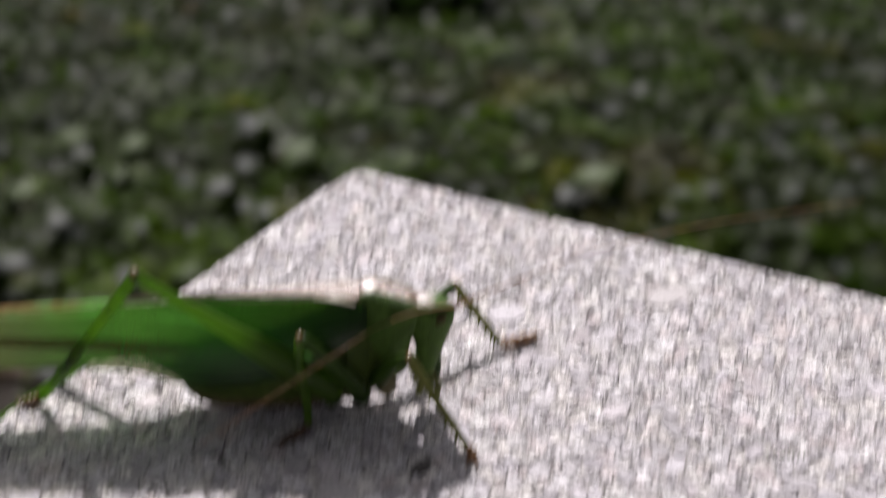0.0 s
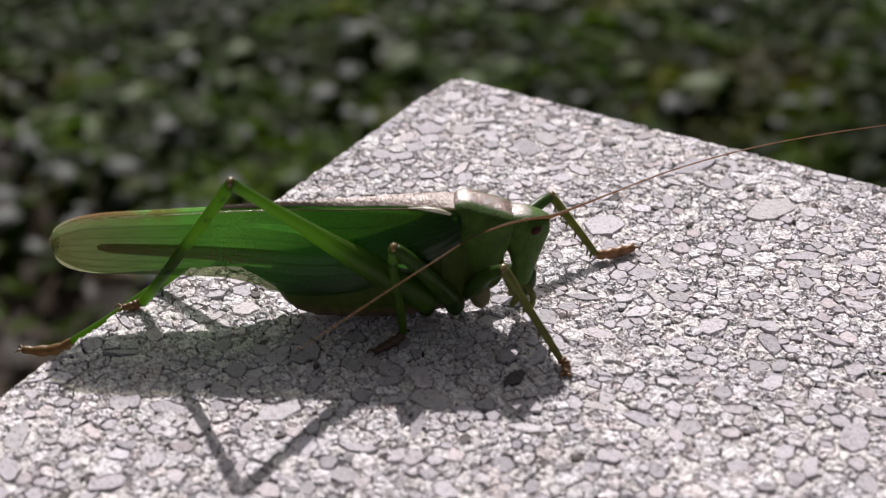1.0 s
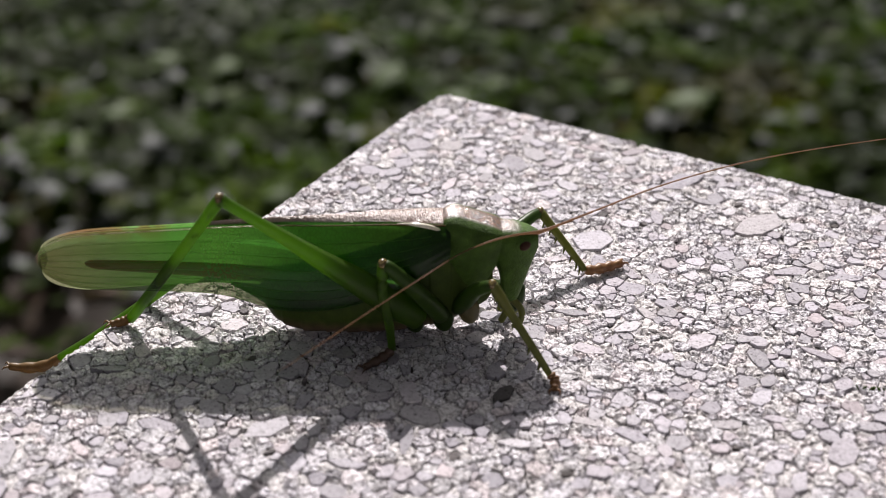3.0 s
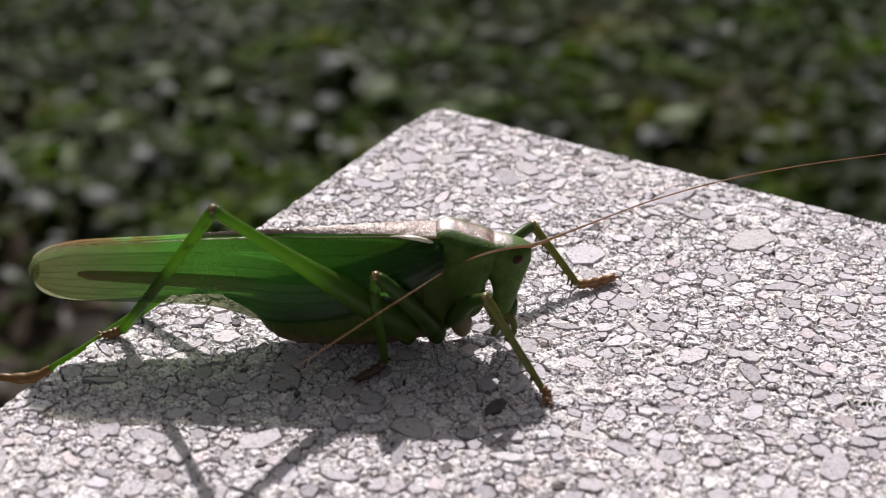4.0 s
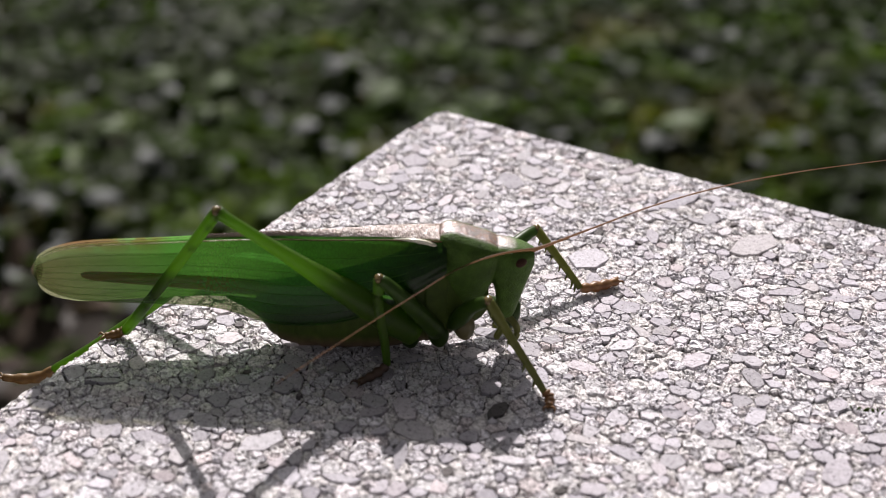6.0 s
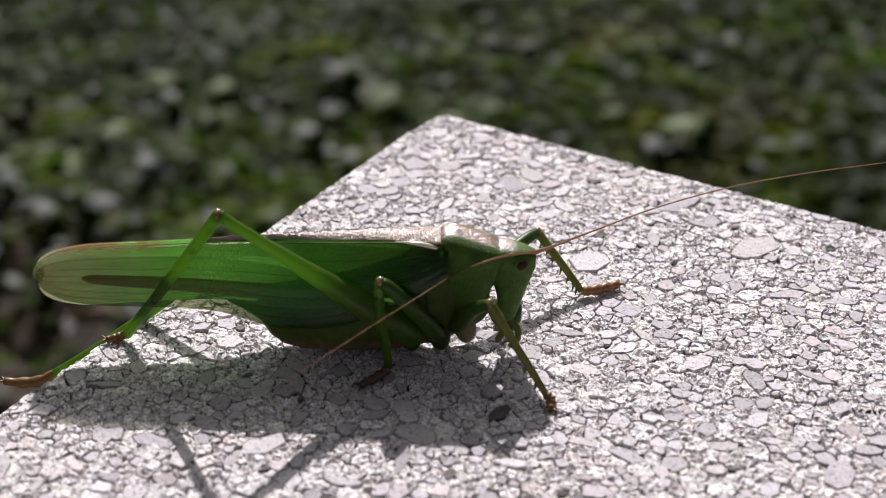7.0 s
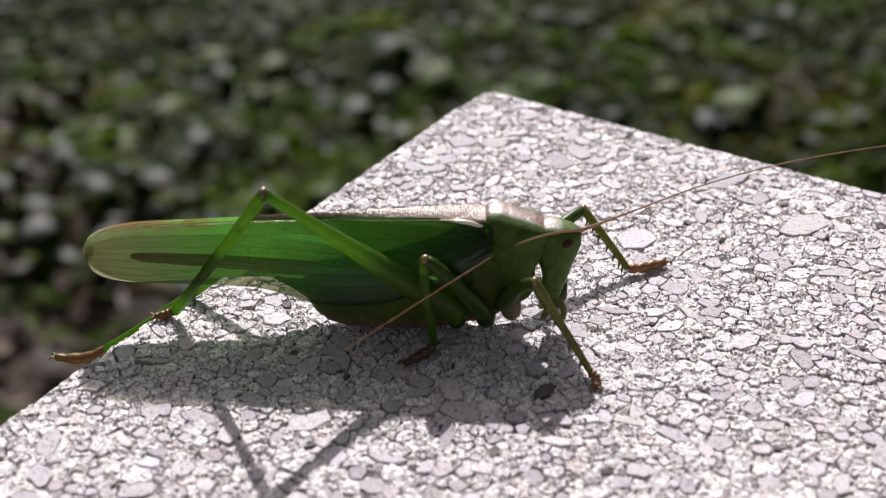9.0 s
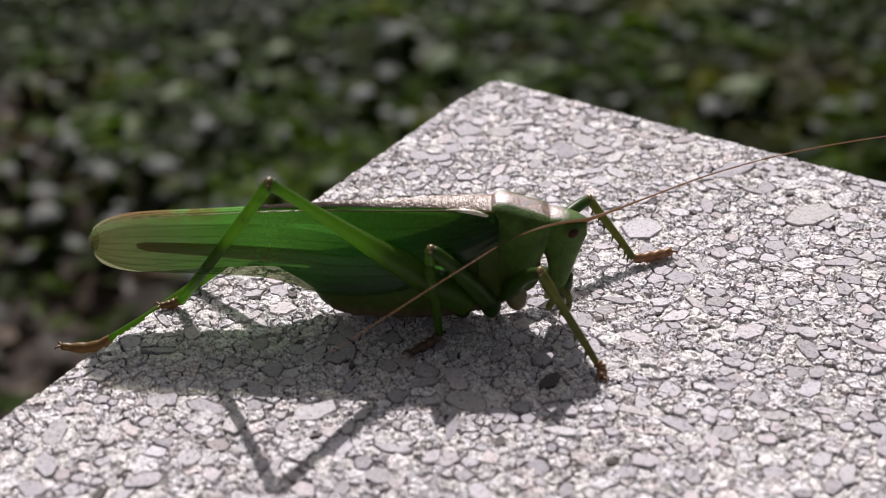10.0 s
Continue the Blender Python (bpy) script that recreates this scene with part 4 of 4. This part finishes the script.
    obj("mandible", *mm(loft([(16.7, 4.4, 5.4, 0.5, 0.5), (17.5, 2.6, 5.0, 0.9, 0.5), (18.7, 1.5, 4.8, 1.0, 0.5), (19.7, 2.4, 4.6, 0.8, 0.5), (20.0, 3.2, 4.4, 0.4, 0.5)], 16, 4)), M_GREEN, head)
    obj("antenna", *mm(beaded([(21.0, 0.25, 10.25, 0.184), (20.3, -0.1, 10.42, 0.129), (18.76, -0.9, 10.66, 0.106), (17.24, -1.8, 10.79, 0.097), (15.85, -2.5, 10.68, 0.074), (14.7, -2.2, 9.95, 0.062), (13.72, -2.25, 9.42, 0.058), (12.62, -4.0, 9.74, 0.056), (11.12, -6, 9.85, 0.053), (8.5, -8.0, 9.15, 0.050), (6.21, -9.5, 8.36, 0.047), (2.6, -12, 7.17, 0.041), (-0.7, -14.2, 6.01, 0.020)], 9)), M_ANTENNA, head, "long thin reddish brown antenna")
    obj("antenna", *mm(beaded([(21.0, 1.1, 9.75, 0.230), (21.9, 1.5, 9.85, 0.161), (23.23, 1.9, 10.19, 0.126), (26.55, 2.8, 11.12, 0.088), (32.25, 4.4, 12.6, 0.073), (39.06, 6, 13.82, 0.064), (46.19, 8, 14.22, 0.054), (54.48, 10, 14.4, 0.044), (62, 12, 14.35, 0.034)], 12)), M_ANTENNA, head, "long thin reddish brown antenna")
    # wings and ovipositor
    for s in (-1, 1):
        build_tegmen(cricket, s)
        wing_shoulder(cricket, s)
        hind = [(-22.6, s * 0.26, 8.2, 7.6), (-22.8, s * 0.25, 8.7, 6.9), (-23.0, s * 0.22, 8.7, 6.8), (-23.3, s * 0.2, 8.4, 7.1), (-23.55, s * 0.2, 7.9, 7.5)]
        c = spline(hind, 6)
        k = 8
        verts = [(x, MIDDLE + y, hi + (lo - hi) * j / k) for x, y, hi, lo in c for j in range(k + 1)]
        faces = [(i * (k + 1) + j, i * (k + 1) + j + 1, (i + 1) * (k + 1) + j + 1, (i + 1) * (k + 1) + j) for i in range(len(c) - 1) for j in range(k)]
        obj("hindwing", *mm((verts, faces)), M_HINDWING, cricket, "pale membranous hind wing tip")
    c = spline([(12.6, 1.65, 12.0), (10, 1.38, 12.1), (7, 1.08, 12.05), (3, 0.75, 11.85), (-2, 0.36, 11.68), (-6, 0.2, 11.45), (-9, 0.12, 11.25)], 52)
    k = 20
    rng = np.random.default_rng(8)  # a net of small ridged cells
    verts = [(x, MIDDLE + hw * (2 * j / k - 1), z + 0.44 * (1 - (2 * j / k - 1) ** 2) - 0.35 + rng.normal(0, 0.020)) for x, hw, z in c for j in range(k + 1)]
    faces = [(i * (k + 1) + j, (i + 1) * (k + 1) + j, (i + 1) * (k + 1) + j + 1, i * (k + 1) + j + 1) for i in range(len(c) - 1) for j in range(k)]
    obj("dorsal_field", *mm((verts, faces)), M_BROWN, cricket, "glossy brown stripe along the back", smooth=False)
    obj("ovipositor", *mm(tube([(-2.0, 0.7, 5.9, 0.85), (-8, 0.7, 6.4, 0.75), (-13, 0.7, 6.8, 0.66), (-17.6, 0.7, 7.08, 0.52), (-18.9, 0.7, 7.2, 0.34), (-19.3, 0.7, 7.25, 0.08)], 6, 12, 0.4)), M_OVI, cricket, "straight dark brown ovipositor")
    # legs
    leg("foreleg", cricket, [(13.9, -0.8, 3.2, 0.75), (14.6, -2.4, 5.0, 0.78), (15.3, -4.0, 6.9, 0.66), (16.2, -5.2, 8.1, 0.55), (16.8, -5.7, 8.5, 0.5)],
        [(16.7, -5.6, 8.5, 0.5), (17.3, -5.9, 7.6, 0.5), (18.3, -6.3, 6.0, 0.4), (20.5, -7.3, 2.6, 0.35), (21.7, -7.9, 0.7, 0.3)], [(21.7, -7.9, 0.8, 0.4), (22.1, -8.3, 0.4, 0.45), (22.0, -9.3, 0.25, 0.35)], M_FORELEG, 12, "olive green front leg with fine spines", 1)
    leg("foreleg", cricket, [(14.0, 2.8, 3.6, 0.9), (17.0, 6.4, 4.6, 0.75), (20.8, 10.6, 5.6, 0.6), (22.1, 12.0, 5.7, 0.5)],
        [(22.2, 12.0, 5.8, 0.46), (23.6, 11.1, 4.2, 0.42), (25.6, 9.8, 1.9, 0.36), (26.5, 9.2, 0.8, 0.33)], [(26.6, 9.1, 0.8, 0.45), (28.4, 10.0, 0.55, 0.52), (30.3, 11.0, 0.5, 0.4)], M_FORELEG, 14, "olive green front leg with fine spines", 2)
    leg("midleg", cricket, [(12.4, -1.8, 3.0, 0.85), (10.3, -3.6, 6.6, 0.75), (8.2, -4.2, 9.2, 0.6), (7.5, -4.2, 9.8, 0.5)],
        [(7.4, -4.2, 9.8, 0.52), (7.3, -4.2, 7.0, 0.45), (7.8, -4.1, 3.5, 0.4), (8.0, -4.0, 0.9, 0.35)], [(8.0, -4.0, 0.8, 0.4), (7.0, -4.8, 0.45, 0.45), (5.6, -5.9, 0.3, 0.3)], M_LEG, 5, "green middle leg", 3)
    leg("midleg", cricket, [(13.0, 3.0, 3.0, 0.85), (11.3, 4.2, 6.0, 0.75), (9.5, 6.0, 8.0, 0.6), (9, 6.5, 8.5, 0.5)],
        [(9, 6.5, 8.5, 0.52), (9, 7.6, 5.0, 0.45), (9, 8.8, 0.9, 0.35)], [(9, 8.8, 0.8, 0.4), (8, 9.6, 0.45, 0.45), (6.6, 10.6, 0.3, 0.3)], M_LEG, 5, "green middle leg", 4)
    leg("hind_leg", cricket, [(10.4, -2.2, 2.9, 1.1), (7.6, -2.6, 5.4, 1.4), (2.6, -2.95, 9.15, 0.92), (-2.0, -4.15, 13.35, 0.55), (-5.0, -5.0, 16.1, 0.5), (-5.7, -5.0, 16.6, 0.62)],
        [(-5.8, -5.0, 16.7, 0.55), (-8.0, -3.5, 13.2, 0.5), (-12.5, -0.6, 6.2, 0.48), (-16.2, 1.8, 0.6, 0.5)], [(-16.2, 1.8, 0.7, 0.42), (-17.0, 1.6, 0.4, 0.45), (-18.0, 1.3, 0.35, 0.3)], M_LEG, 8, "long green hind leg with a raised knee", 5)
    leg("hind_leg", cricket, [(11.0, 3.0, 4.2, 1.2), (8.0, 3.4, 4.8, 1.5), (2.0, 3.9, 5.2, 0.95), (-8.2, 4.65, 6.4, 0.5)],
        [(-8.2, 4.65, 6.7, 0.52), (-12, 4.7, 3.2, 0.5), (-15.78, 4.9, 0.1, 0.5), (-19.4, 5.3, -2.85, 0.52), (-21.85, 5.6, -4.7, 0.5), (-24.68, 6.1, -6.7, 0.42)], [(-24.68, 6.1, -6.7, 0.42), (-26.15, 6.3, -7.7, 0.55), (-28.03, 6.5, -8.15, 0.55), (-29.97, 6.6, -8.05, 0.35)], M_LEG, 8, "long green hind leg stretched back over the edge", 6)


build_cricket()
